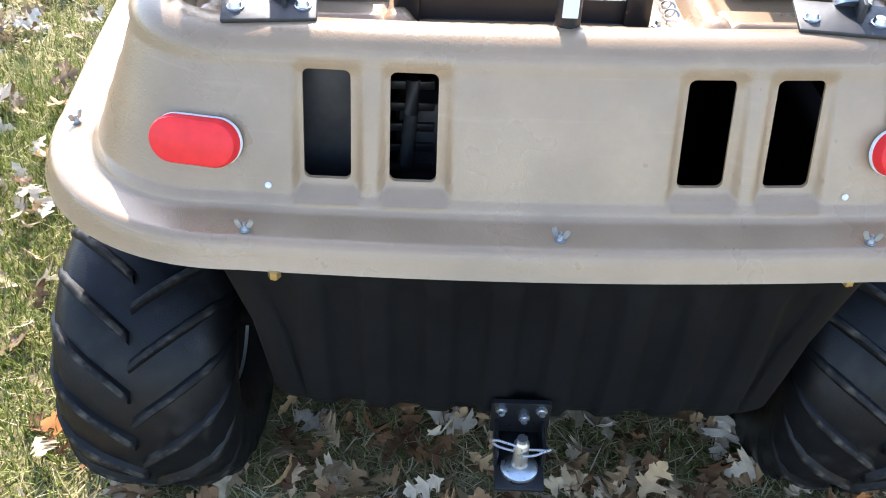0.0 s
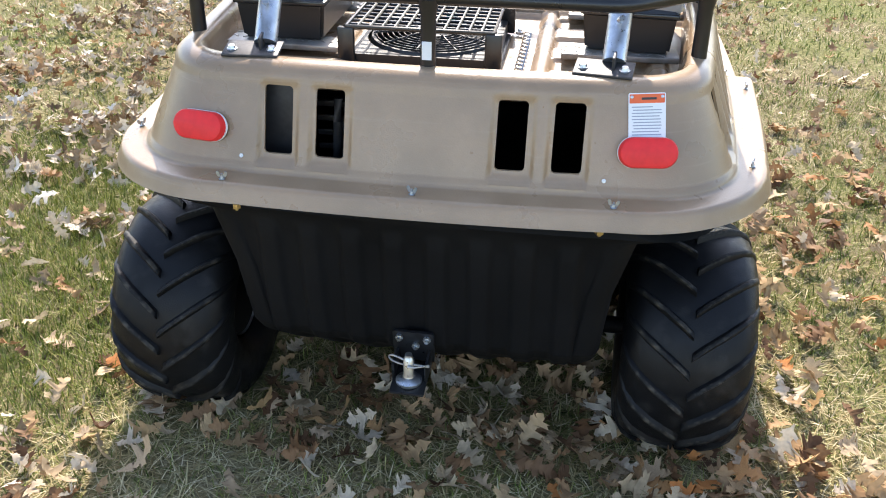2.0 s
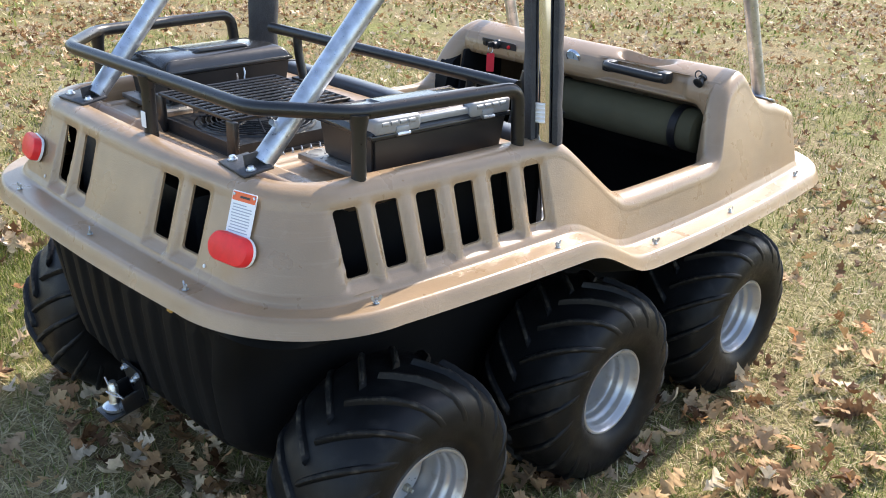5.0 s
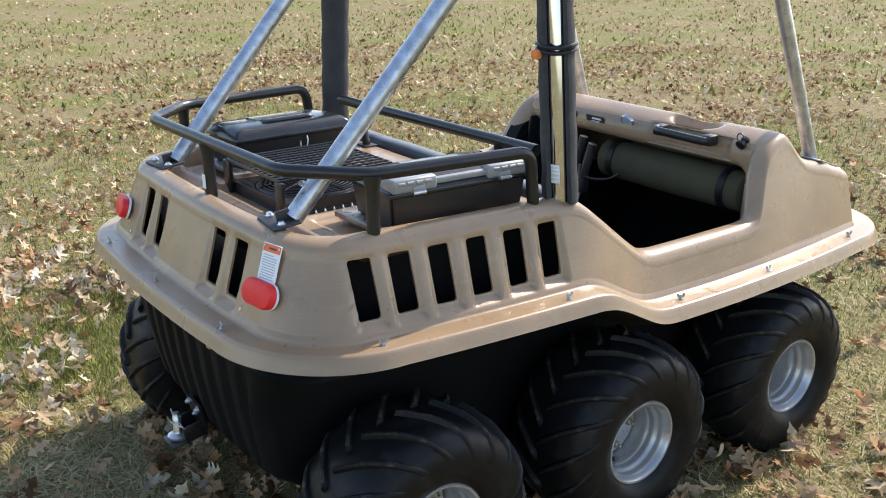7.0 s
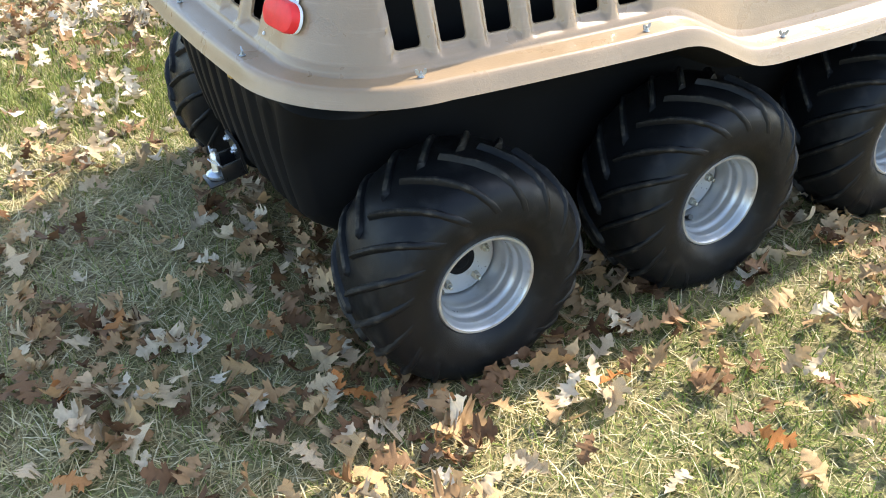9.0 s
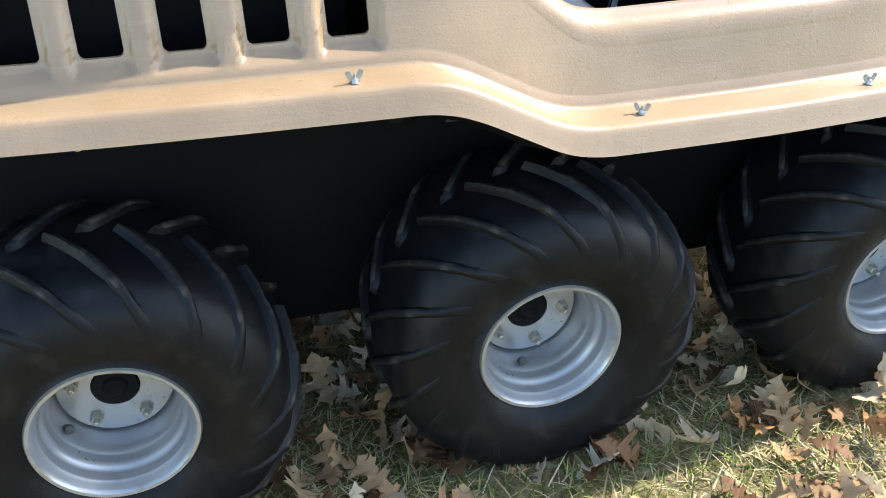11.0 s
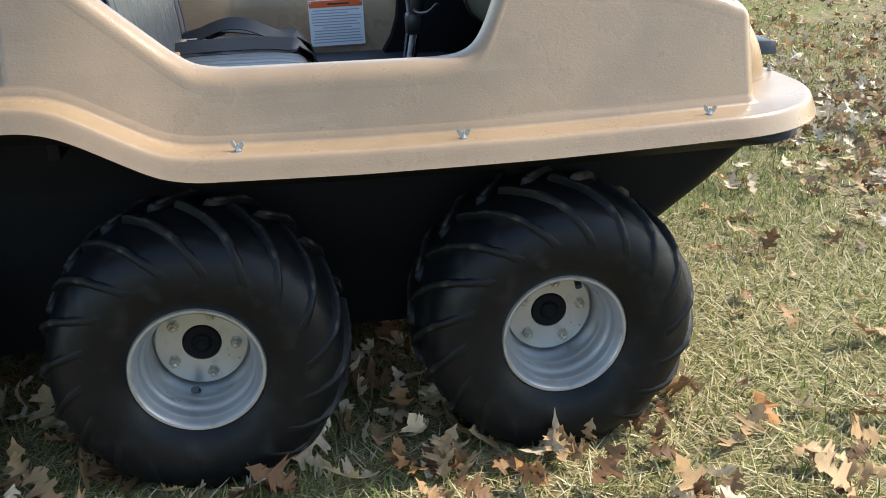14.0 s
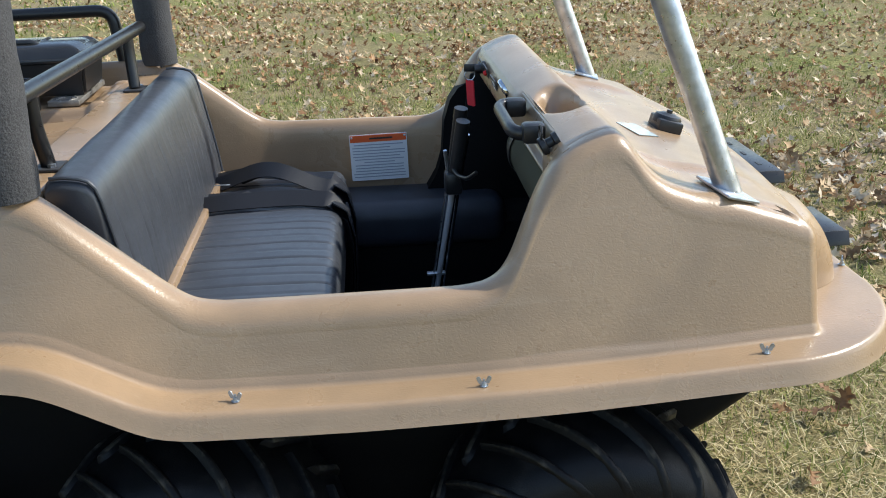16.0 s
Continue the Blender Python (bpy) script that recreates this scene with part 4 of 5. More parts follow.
part("inlet_cap", moved(revolve([(0.0, 0.013), (0.012, 0.013), (0.016, 0.009), (0.016, 0.0)], 18, axis="z"), pose(-0.01, -0.47, 0.908)), material("teal_plastic", (0.03, 0.22, 0.22), 0.35), fan, "small teal cap")

GX0, GX1, GY0, GY1, GZ = -0.190, 0.106, -0.700, -0.385, 0.950
guard = part("wire_guard", tube([(GX0, GY0, GZ), (GX1, GY0, GZ), (GX1, GY1, GZ), (GX0, GY1, GZ), (GX0, GY0, GZ)], 0.0048, 8), RACK, vehicle, "black wire mesh guard on four legs")
for x in np.linspace(GX0, GX1, 13)[1:-1]:
    part("wire", tube([(x, GY0, GZ + 0.002), (x, GY1, GZ + 0.002)], 0.0029, 6), RACK, guard)
for y in np.linspace(GY0, GY1, 13)[1:-1]:
    part("wire", tube([(GX0, y, GZ - 0.002), (GX1, y, GZ - 0.002)], 0.0029, 6), RACK, guard)
for x in (GX0, GX1):
    for y in (GY0, GY1):
        part("guard_leg", box(x - 0.017, x + 0.017, y - 0.007, y + 0.007, 0.862, GZ, 0.004), RACK, guard)
        part("leg_bolt", moved(revolve([(0.0, 0.009), (0.006, 0.009), (0.007, 0.005), (0.012, 0.004), (0.012, 0.0)], 6, axis="z"), pose(x + (0.028 if x > 0 else -0.026), y - 0.006, 0.862)), ZINC, guard, angle=20)
coil = [(0.155 + 0.008 * math.cos(a), -0.69 + 0.004 * a, 0.872 + 0.008 * math.sin(a)) for a in np.linspace(0, 2 * math.pi * 11, 150)]
part("coil_spring", tube(coil, 0.0016, 5), ZINC, vehicle, "zinc coil spring along the fan")

# dashboard fittings
FACE = 0.598
gauge = part("gauge", moved(revolve([(0.0, 0.026), (0.006, 0.026), (0.009, 0.0235), (0.008, 0.021)], 32, axis="z", caps=False), pose(-0.006, FACE + 0.006, 0.920, 118)), CHROME, vehicle, "round chrome-rimmed gauge")
part("gauge_face", moved(revolve([(0.0, 0.0225), (0.0065, 0.0225), (0.0066, 0.0)], 32, axis="z"), pose(-0.006, FACE + 0.006, 0.920, 118)), GLASSY, gauge, "pale blue dial")
part("needle", moved(box(-0.001, 0.001, -0.002, 0.016, 0.0068, 0.0078), pose(-0.006, FACE + 0.006, 0.920, 118, 0, 30)), INKDARK, gauge)
plate = part("name_plate", slab(0.084, 0.030, 0.003, 0.003), INKDARK, vehicle, "black name plate with pale print")
plate.matrix_basis = pose(-0.152, FACE + 0.0015, 0.903, 14)
for w, h, x, z in ((0.042, 0.007, 0.006, 0.004), (0.040, 0.002, 0.0, -0.005), (0.028, 0.002, 0.004, -0.009)):
    part("print_bar", moved(slab(w, h, 0.0005, 0.0005, 2), pose(x, -0.0030, z)), PAPER, plate)
sw = part("ignition_switch", moved(revolve([(0.0, 0.016), (0.008, 0.016), (0.012, 0.012), (0.026, 0.012), (0.028, 0.010), (0.028, 0.0)], 24, axis="z"), pose(-0.325, FACE + 0.004, 0.908, 98)), PLASTIC, vehicle, "black ignition switch with a key in it")
part("key", box(-0.327, -0.323, FACE - 0.048, FACE - 0.018, 0.900, 0.918, 0.002), PLASTIC, sw)
part("key_ring", tube([(-0.325, FACE - 0.035 + 0.012 * math.cos(a), 0.892 + 0.012 * math.sin(a)) for a in np.linspace(0, 2 * math.pi, 21)], 0.0013, 6), ZINC, sw)
part("key_tag", moved(slab(0.026, 0.062, 0.003, 0.004), pose(-0.325, FACE - 0.032, 0.850, 4, 0, 35)), REDTAG, sw, "red key tag")
sp = part("switch_panel", slab(0.150, 0.034, 0.003, 0.004), INKDARK, vehicle, "black switch panel with a small red light")
sp.matrix_basis = pose(-0.318, FACE + 0.0015, 0.904, 14)
part("warning_light", moved(revolve([(0.0, 0.006), (0.005, 0.006), (0.007, 0.003), (0.007, 0.0)], 14, axis="z"), pose(0.045, -0.003, 0.002, 90)), RED, sp, "small red warning light")
part("rocker_switch", moved(box(-0.008, 0.008, -0.008, 0.0, -0.009, 0.009, 0.002), pose(-0.062, 0, 0.0)), PLASTIC, sp)
kn = part("choke_knob", moved(revolve([(0.0, 0.012), (0.008, 0.012), (0.010, 0.008), (0.020, 0.008), (0.022, 0.015), (0.030, 0.015), (0.032, 0.012), (0.032, 0.0)], 22, axis="z"), pose(0.445, FACE + 0.020, 0.936, 118)), PLASTIC, vehicle, "black pull knob")
part("pull_ring", tube([(0.445 + 0.011 * math.cos(a), FACE - 0.008, 0.946 + 0.011 * math.sin(a)) for a in np.linspace(0, 2 * math.pi, 21)], 0.002, 6), PLASTIC, kn)
part("grab_handle", tube([(0.138, FACE + 0.014, 0.922), (0.138, FACE - 0.026, 0.922), (0.162, FACE - 0.034, 0.921), (0.306, FACE - 0.034, 0.918), (0.332, FACE - 0.026, 0.916), (0.332, FACE + 0.014, 0.916)], 0.0105, 14, 0.016, flat=1.2), PLASTIC, vehicle, "black bar grab handle")
for x in (0.138, 0.332):
    part("handle_foot", box(x - 0.018, x + 0.018, FACE - 0.020, FACE + 0.020, 0.900, 0.934, 0.008), PLASTIC, vehicle)

# hood fittings, bow
hc = part("filler_cap", moved(revolve([(-0.006, 0.047), (0.012, 0.045), (0.020, 0.040), (0.024, 0.026), (0.027, 0.020), (0.027, 0.010), (0.036, 0.009), (0.038, 0.0)], 36, axis="z"), pose(0.020, 0.930, 0.846, -16) @ Matrix.Scale(0.64, 4)), PLASTIC, vehicle, "black round hood cap")
part("cap_base", moved(box(-0.055, 0.055, -0.040, 0.040, -0.030, 0.010, 0.006), pose(0.020, 0.930, 0.846, -16) @ Matrix.Scale(0.64, 4)), PLASTIC, hc)
part("hood_plaque", moved(box(-0.046, 0.046, -0.022, 0.022, 0.0, 0.0012), pose(0.098, 0.846, 0.8515, -11) @ pose(0, 0, 0, 0, 0, 14)), PLAQUE, vehicle, "pale reflective plaque on the hood")
bow = part("bow_plate", box(-0.395, 0.290, 1.090, 1.150, 0.684, 0.690, 0.002), RACK, vehicle, "black slotted steel plate with two ears at the bow")
for x0, x1, y1 in ((-0.395, -0.095, 1.240), (0.150, 0.290, 1.196)):
    ear = part("plate_ear", box(x0, x1, 1.140, y1, 0.6845, 0.6905, 0.002), RACK, bow)
    part("plate_lip", moved(box(-0.003, 0.003, 1.140, y1 + 0.004, -0.024, 0.004, 0.001), pose(x1 + 0.001, 0, 0.686, 0, -24, 0)), RACK, ear)
    for x in np.arange(x0 + 0.06, x1 - 0.02, 0.09):
        part("slot", box(x - 0.012, x + 0.012, y1 - 0.034, y1 - 0.026, 0.690, 0.6915), INKDARK, ear)
for s in (1, -1):
    part("plate_stay", box(s * 0.20 - 0.015, s * 0.20 + 0.015, 1.04, 1.14, 0.622, 0.687, 0.003), RACK, bow)


def fairing(u, v):
    x = u * 0.470
    z = 0.636 + v * 0.157
    w = min(1.0, max(0.0, v))
    y = 1.016 + 0.048 * (1 - u * u) + 0.030 * (1 - w) ** 0.8 * (1 - abs(u) ** 6) + 0.082 * math.exp(-((abs(x) - 0.345) / 0.088) ** 4) * max(0.0, 1 - w ** 2.2) ** 0.8
    y -= 0.030 * max(0.0, v - 0.85) / 0.15
    return (x, y, z)


part("bow_fairing", sheet(fairing, np.linspace(-1, 1, 120), np.linspace(0, 1.0, 26), 0.004), TAN, vehicle, "tan bow fairing")

# control stick
stick = part("control_lever", tube([(-0.165, 0.455, 0.40), (-0.112, 0.497, 0.68), (-0.085, 0.518, 0.82)], 0.0066, 14), LEVER, vehicle, "chrome control lever with black grips")
part("grip", tube([(-0.110, 0.499, 0.69), (-0.100, 0.507, 0.74), (-0.083, 0.520, 0.835), (-0.0815, 0.521, 0.842)], 0.0155, 14), PLASTIC, stick, "black rubber grip")
part("control_rod", tube([(-0.165, 0.443, 0.40), (-0.118, 0.484, 0.68), (-0.112, 0.489, 0.72)], 0.0024, 10), ZINC, stick, "thin zinc rod beside the lever")
part("rod_clip", box(-0.164, -0.146, 0.436, 0.480, 0.462, 0.468, 0.002), ZINC, stick)
part("second_lever", tube([(-0.205, 0.475, 0.40), (-0.155, 0.515, 0.68), (-0.130, 0.535, 0.80)], 0.0060, 12), CHROME, stick)
part("second_grip", tube([(-0.155, 0.500, 0.68), (-0.125, 0.522, 0.860)], 0.0150, 14), PLASTIC, stick)
part("brake_handle", tube([(-0.105, 0.497, 0.735), (-0.060, 0.505, 0.728), (0.0, 0.520, 0.738), (0.030, 0.535, 0.760)], 0.0045, 10, 0.02), PLASTIC, stick)
part("release_lever", tube([(-0.108, 0.488, 0.705), (-0.104, 0.486, 0.745), (-0.098, 0.482, 0.775)], 0.0045, 10, 0.02), ZINC, stick)
part("lever_clamp", box(-0.130, -0.085, 0.480, 0.518, 0.675, 0.725, 0.008), PLASTIC, stick)

# seat

def cushion(w, h, d, pleats, along, seed, crown=0.012, r=0.030):
    """An upholstered pad: w along x, h along z, front face at -y; pleats are stitched lines along z ("up") or along x."""
    rng = random.Random(seed)

    def face(u, v):
        x, z = u * w / 2, v * h / 2
        ex, ez = max(0, abs(x) - (w / 2 - r)), max(0, abs(z) - (h / 2 - r))
        if z < 0:
            ez = max(0, -z - (h / 2 - 0.018)) / 0.018 * r
        e = min(1, math.hypot(ex, ez) / r)
        y = -d + r * (1 - math.sqrt(max(0, 1 - e * e))) - crown * (1 - u ** 4) * (1 - v ** 4)
        s, half = (x, w / 2) if along == "up" else (z, h / 2)
        if abs(s) < half - 0.035:
            k = (s + half) / (2 * half) * pleats
            y += 0.0026 * math.exp(-(((k % 1) - 0.5) / 0.06) ** 2)
        y += 0.002 * noise.noise(Vector((x * 9, z * 9, seed)))
        return (x, y, z)

    n = 190 if along == "up" else 60
    m = 60 if along == "up" else 130
    bm = sheet(face, np.linspace(-1, 1, n), np.linspace(-1, 1, m))
    edge = [e for e in bm.edges if e.is_boundary]
    ext = bmesh.ops.extrude_edge_only(bm, edges=edge)
    vs = [v for v in ext["geom"] if isinstance(v, bmesh.types.BMVert)]
    for v in vs:
        v.co.y = 0.0
    bmesh.ops.contextual_create(bm, geom=[e for e in bm.edges if e.is_boundary])
    bmesh.ops.recalc_face_normals(bm, faces=bm.faces)
    return bm


BACK = [(-0.058, 0.640), (-0.064, 0.700), (-0.073, 0.760), (-0.083, 0.820), (-0.092, 0.872), (-0.098, 0.893), (-0.108, 0.905), (-0.122, 0.910), (-0.145, 0.913), (-0.164, 0.912), (-0.174, 0.904), (-0.178, 0.890), (-0.178, 0.640)]


def backrest(x0, x1, pleats):
    """One firm pad: its front leaning back, pleated by stitched lines, its top and ends plain."""
    prof = [Vector((0, y, z)) for y, z in BACK]
    fine = []
    for a, b in zip(prof, prof[1:] + prof[:1]):
        n = max(1, int((b - a).length / 0.022))
        fine += [a + (b - a) * k / n for k in range(n)]
    mid = sum(fine, Vector()) / len(fine)
    bm = bmesh.new()
    rows = []
    xs = [x0 + 0.0, x0 + 0.002, x0 + 0.007, x0 + 0.016] + list(np.linspace(x0 + 0.026, x1 - 0.026, 190)) + [x1 - 0.016, x1 - 0.007, x1 - 0.002, x1]
    for x in xs:
        e = max(0.0, 1 - min(x - x0, x1 - x) / 0.024)
        e = 0.016 * (1 - math.sqrt(max(0.0, 1 - e * e)))
        k = (x - x0) / (x1 - x0) * pleats
        row = []
        for p in fine:
            away = (p - mid).normalized()
            d = -e
            if p.y > -0.100 and p.z < 0.885:
                d += 0.006 * math.sin(math.pi * (p.z - 0.64) / 0.27) * (1 - abs(2 * (x - x0) / (x1 - x0) - 1) ** 6)
                d -= 0.0030 * math.exp(-(((k % 1) - 0.5) / 0.055) ** 2) if 0.045 < x - x0 < x1 - x0 - 0.045 else 0
            d += 0.0022 * noise.noise(Vector((x * 8, p.y * 8, p.z * 8)))
            row.append(bm.verts.new((x, p.y + away.y * d, p.z + away.z * d)))
        rows.append(row)
    for a, b in zip(rows, rows[1:]):
        for k in range(len(a)):
            n = (k + 1) % len(a)
            bm.faces.new((a[k], a[n], b[n], b[k]))
    bm.faces.new(rows[0])
    bm.faces.new(rows[-1])
    bmesh.ops.recalc_face_normals(bm, faces=bm.faces)
    return bm


seat = part("seat_back", backrest(-0.480, 0.455, 26), VINYL, vehicle, "black vinyl bench backrest with stitched pleats")
for x in (-0.4795, 0.4545):
    part("piping", tube([(x - math.copysign(0.006, x), y, z) for y, z in BACK[:10]], 0.0032, 8), VINYL, seat)
for s in (1, -1):
    liner = box(s * 0.462 - 0.006, s * 0.462 + 0.006, 0.625 if s > 0 else 0.555, 0.77, 0.44, 0.870, 0.005, 2)
    for v in liner.verts:
        if v.co.y < 0.67:
            v.co.y -= 0.05 * max(0.0, (0.66 - v.co.z) / 0.22) - 0.03 * max(0.0, (v.co.z - 0.75) / 0.15)
    part("side_liner", liner, BLACK, vehicle, "black liner of the footwell side")
part("seat_cushion", moved(cushion(0.905, 0.334, 0.100, 22, "up", 5), pose(-0.0475, 0.085, 0.530, -90)), VINYL, vehicle, "black vinyl bench cushion with cross pleats")
part("seat_ledge", box(-0.46, 0.440, -0.064, -0.046, 0.60, 0.651, 0.004), TAN, vehicle)
prof = [(0.512, 0.748), (0.505, 0.66), (0.490, 0.61), (0.464, 0.566), (0.43, 0.536), (0.40, 0.522), (0.40, 0.500), (0.66, 0.500), (0.66, 0.850), (0.585, 0.850), (0.55, 0.83), (0.528, 0.80)]
liner = bmesh.new()
loops = [[liner.verts.new((x, y, z)) for y, z in prof] for x in (-0.540, -0.482)]
for k in range(len(prof)):
    n = (k + 1) % len(prof)
    liner.faces.new((loops[0][k], loops[0][n], loops[1][n], loops[1][k]))
liner.faces.new(loops[0][::-1])
liner.faces.new(loops[1])
bmesh.ops.recalc_face_normals(liner, faces=liner.faces)
part("footwell_liner", liner, BLACK, vehicle, "black footwell liner")
part("seat_box", box(-0.345, 0.345, -0.14, 0.215, 0.215, 0.54, 0.01), BLACK, vehicle)
part("side_shelf", box(-0.57, -0.365, 0.03, 0.66, 0.44, 0.568, 0.045, 5), MAT, vehicle)
part("side_shelf", box(0.37, 0.57, 0.03, 0.66, 0.562, 0.568, 0.002), MAT, vehicle)


def belt(x0, x1, lift, seed):
    pts = []
    for i in range(27):
        u = i / 26
        x = x0 + (x1 - x0) * u + 0.010 * math.sin(u * 5 + seed)
        y = -0.070 + 0.318 * u
        z = 0.650 + lift * math.sin(math.pi * min(1, u * 1.1)) ** 1.5 + 0.004 * math.sin(u * 8 + seed)
        pts.append((x, y, z - max(0, u - 0.93) * 0.35))
    return pts + [(x1 + 0.003, 0.264, 0.612), (x1 + 0.006, 0.270, 0.56), (x1 + 0.008, 0.268, 0.48), (x1 + 0.010, 0.262, 0.40)]


for x0, x1, lift, seed in ((-0.185, -0.165, 0.014, 1), (-0.345, -0.30, 0.034, 4)):
    b = part("seat_belt", strip(belt(x0, x1, lift, seed), 0.050, 0.0022, (1, 0.05, -0.5)), WEB, vehicle, "black webbing seat belt lying on the bench")
    part("second_strand", strip(belt(x0 - 0.045, x1 - 0.035, lift * 0.6, seed + 2), 0.050, 0.0022, (1, 0.1, -0.25)), WEB, b)
    part("end_fold", strip([(x1 + d, y, z) for d, y, z in ((-0.02, 0.235, 0.645), (-0.01, 0.262, 0.625), (0.0, 0.274, 0.57), (0.0, 0.272, 0.48), (0.01, 0.266, 0.40))], 0.075, 0.003, (1, 0.1, 0)), WEB, b)
    for k in range(3):
        part("belt_label", moved(slab(0.030, 0.0025, 0.0008, 0.0005, 2), pose(x0 + 0.012, -0.052 + k * 0.008, 0.652, -45, 0, 90)), INK, b)
    part("buckle", moved(box(-0.016, 0.016, -0.026, 0.026, -0.006, 0.006, 0.004), pose(x0 - 0.03, 0.02, 0.655, 10, 0, 30)), PLASTIC, b)

# ---- loose things on the vehicle ----
roll = part("bedroll", moved(revolve([(-0.300, 0.0), (-0.301, 0.030), (-0.300, 0.055), (-0.292, 0.064), (-0.15, 0.066), (0.0, 0.067), (0.15, 0.066), (0.292, 0.064), (0.300, 0.055), (0.303, 0.040), (0.298, 0.030), (0.303, 0.018), (0.299, 0.0)], 44),
            pose(0.130, 0.690, 0.758)), OLIVE)
roll.name = "bedroll"
tagged(roll, "rolled olive canvas bedroll strapped under the dashboard", "bedroll")
for x in (-0.110, 0.360):
    part("strap", moved(revolve([(-0.013, 0.0665), (-0.013, 0.0690), (0.013, 0.0690), (0.013, 0.0665)], 40, caps=False, closed=True), pose(x, 0.690, 0.758)), WEB, roll, "black webbing strap")


def toolbox(m, label, latches):
    """A tool box, long along y, its back at the origin's side; latches face +x."""
    bm = bmesh.new()
    L, W, H = 0.365, 0.185, 0.078
    lo = [(-W / 2 + 0.008, -L / 2 + 0.008), (W / 2 - 0.008, -L / 2 + 0.008), (W / 2 - 0.008, L / 2 - 0.008), (-W / 2 + 0.008, L / 2 - 0.008)]
    hi = [(-W / 2, -L / 2), (W / 2, -L / 2), (W / 2, L / 2), (-W / 2, L / 2)]
    rows = [[bm.verts.new((x, y, 0)) for x, y in lo], [bm.verts.new((x, y, H)) for x, y in hi]]
    for k in range(4):
        bm.faces.new((rows[0][k], rows[0][(k + 1) % 4], rows[1][(k + 1) % 4], rows[1][k]))
    bm.faces.new(rows[0][::-1])
    bm.faces.new(rows[1])
    bmesh.ops.bevel(bm, geom=list(bm.edges), offset=0.006, segments=2, affect="EDGES")
    bmesh.ops.recalc_face_normals(bm, faces=bm.faces)
    t = part("toolbox", bm, PLASTIC)
    tagged(t, label, "toolbox", "toolboxes on the deck")

    def lid_point(u, v):
        x, y = u * (W / 2 + 0.004), v * (L / 2 + 0.004)
        e = max(abs(u) ** 8, abs(v) ** 14)
        z = H + 0.036 - 0.032 * e - 0.005 * abs(u) ** 2
        if abs(x - 0.035) < 0.020 and abs(y) < 0.075:
            z -= 0.011
        for c in (-0.125, 0.125):
            if abs(y - c) < 0.045 and abs(x + 0.025) < 0.045:
                z -= 0.004
        return (x, y, z)

    lid = part("lid", sheet(lid_point, np.linspace(-1, 1, 44), np.linspace(-1, 1, 80), 0.003), GREYLID, t, "glossy dark plastic lid")
    part("lid_rim", box(-W / 2 - 0.005, W / 2 + 0.005, -L / 2 - 0.005, L / 2 + 0.005, H - 0.004, H + 0.006, 0.003), GREYLID, lid)
    part("handle", tube([(0.045, -0.085, H + 0.026), (0.048, -0.070, H + 0.037), (0.048, 0.070, H + 0.037), (0.045, 0.085, H + 0.026)], 0.007, 10, 0.012), GREYLID, t, "carrying handle")
    if latches:
        part("hinge_strip", box(W / 2 - 0.034, W / 2 - 0.002, -0.150, 0.150, H + 0.012, H + 0.027, 0.004), SILVERP, lid, "silver hinge strip")
        for c in (-0.125, 0.125):
            part("lid_panel", box(-0.020, W / 2 + 0.007, c - 0.056, c + 0.060, H + 0.004, H + 0.0375, 0.009, 3), SILVERP, lid, "silver-grey lid panel")
            for k in range(4):
                part("hinge_knuckle", tube([(W / 2 + 0.004, c - 0.040 + k * 0.022, H + 0.026), (W / 2 + 0.004, c - 0.024 + k * 0.022, H + 0.026)], 0.0055, 10), SILVERP, lid)
    for y in (-0.115, 0.115) if latches else ():
        la = part("latch", box(W / 2 - 0.012, W / 2 + 0.010, y - 0.017, y + 0.017, H + 0.000, H + 0.020, 0.004), SILVERP, t, "silver plastic latch")
        part("latch_bar", tube([(W / 2 + 0.010, y - 0.016, H + 0.004), (W / 2 + 0.010, y + 0.016, H + 0.004)], 0.0045, 8), ZINC, la)
    t.matrix_basis = m
    return t


tb = toolbox(pose(0.378, -0.425, 0.898, 0, 0, -3), "black toolbox with a dark lid and silver latches on the deck", True)
tl = toolbox(pose(-0.345, -0.470, 0.898, 0, 0, 2), "black toolbox with a wire hasp on the deck", False)
part("hasp", tube([(0.098, 0.030, 0.070), (0.104, 0.030, 0.058), (0.106, 0.024, 0.035), (0.106, 0.014, 0.030), (0.106, 0.006, 0.035), (0.104, 0.006, 0.060)], 0.0022, 8, 0.006), ZINC, tl, "bent wire hasp")
for x0, x1, y0, y1, tilt in ((0.235, 0.470, -0.625, -0.560, 2), (0.240, 0.470, -0.330, -0.265, -1), (-0.455, -0.215, -0.665, -0.600, -2), (-0.455, -0.215, -0.370, -0.305, 1)):
    b = part("plate_strip", moved(box(-(x1 - x0) / 2, (x1 - x0) / 2, -(y1 - y0) / 2, (y1 - y0) / 2, 0, 0.0125, 0.002), pose((x0 + x1) / 2, (y0 + y1) / 2, 0.8845, 0, 0, tilt)), CHEQUER)
    tagged(b, "dull aluminium chequer plate strip under a toolbox on the deck", "plate strip", "plate strips under the toolboxes")
    bar = None
    for i in range(int((x1 - x0) / 0.024)):
        for j in range(2):
            at = pose((x0 + x1) / 2, (y0 + y1) / 2, 0.8845, 0, 0, tilt) @ pose(-(x1 - x0) / 2 + 0.014 + i * 0.024, (j - 0.5) * 0.030, 0.0125, 0, 0, 45 if (i + j) % 2 else -45)
            if bar is None:
                bar = part("tread_bar", box(-0.009, 0.009, -0.002, 0.002, -0.0005, 0.0014, 0.0005, 1), CHEQUER, b)
                bar.matrix_basis = at
            else:
                again(bar, at, b)


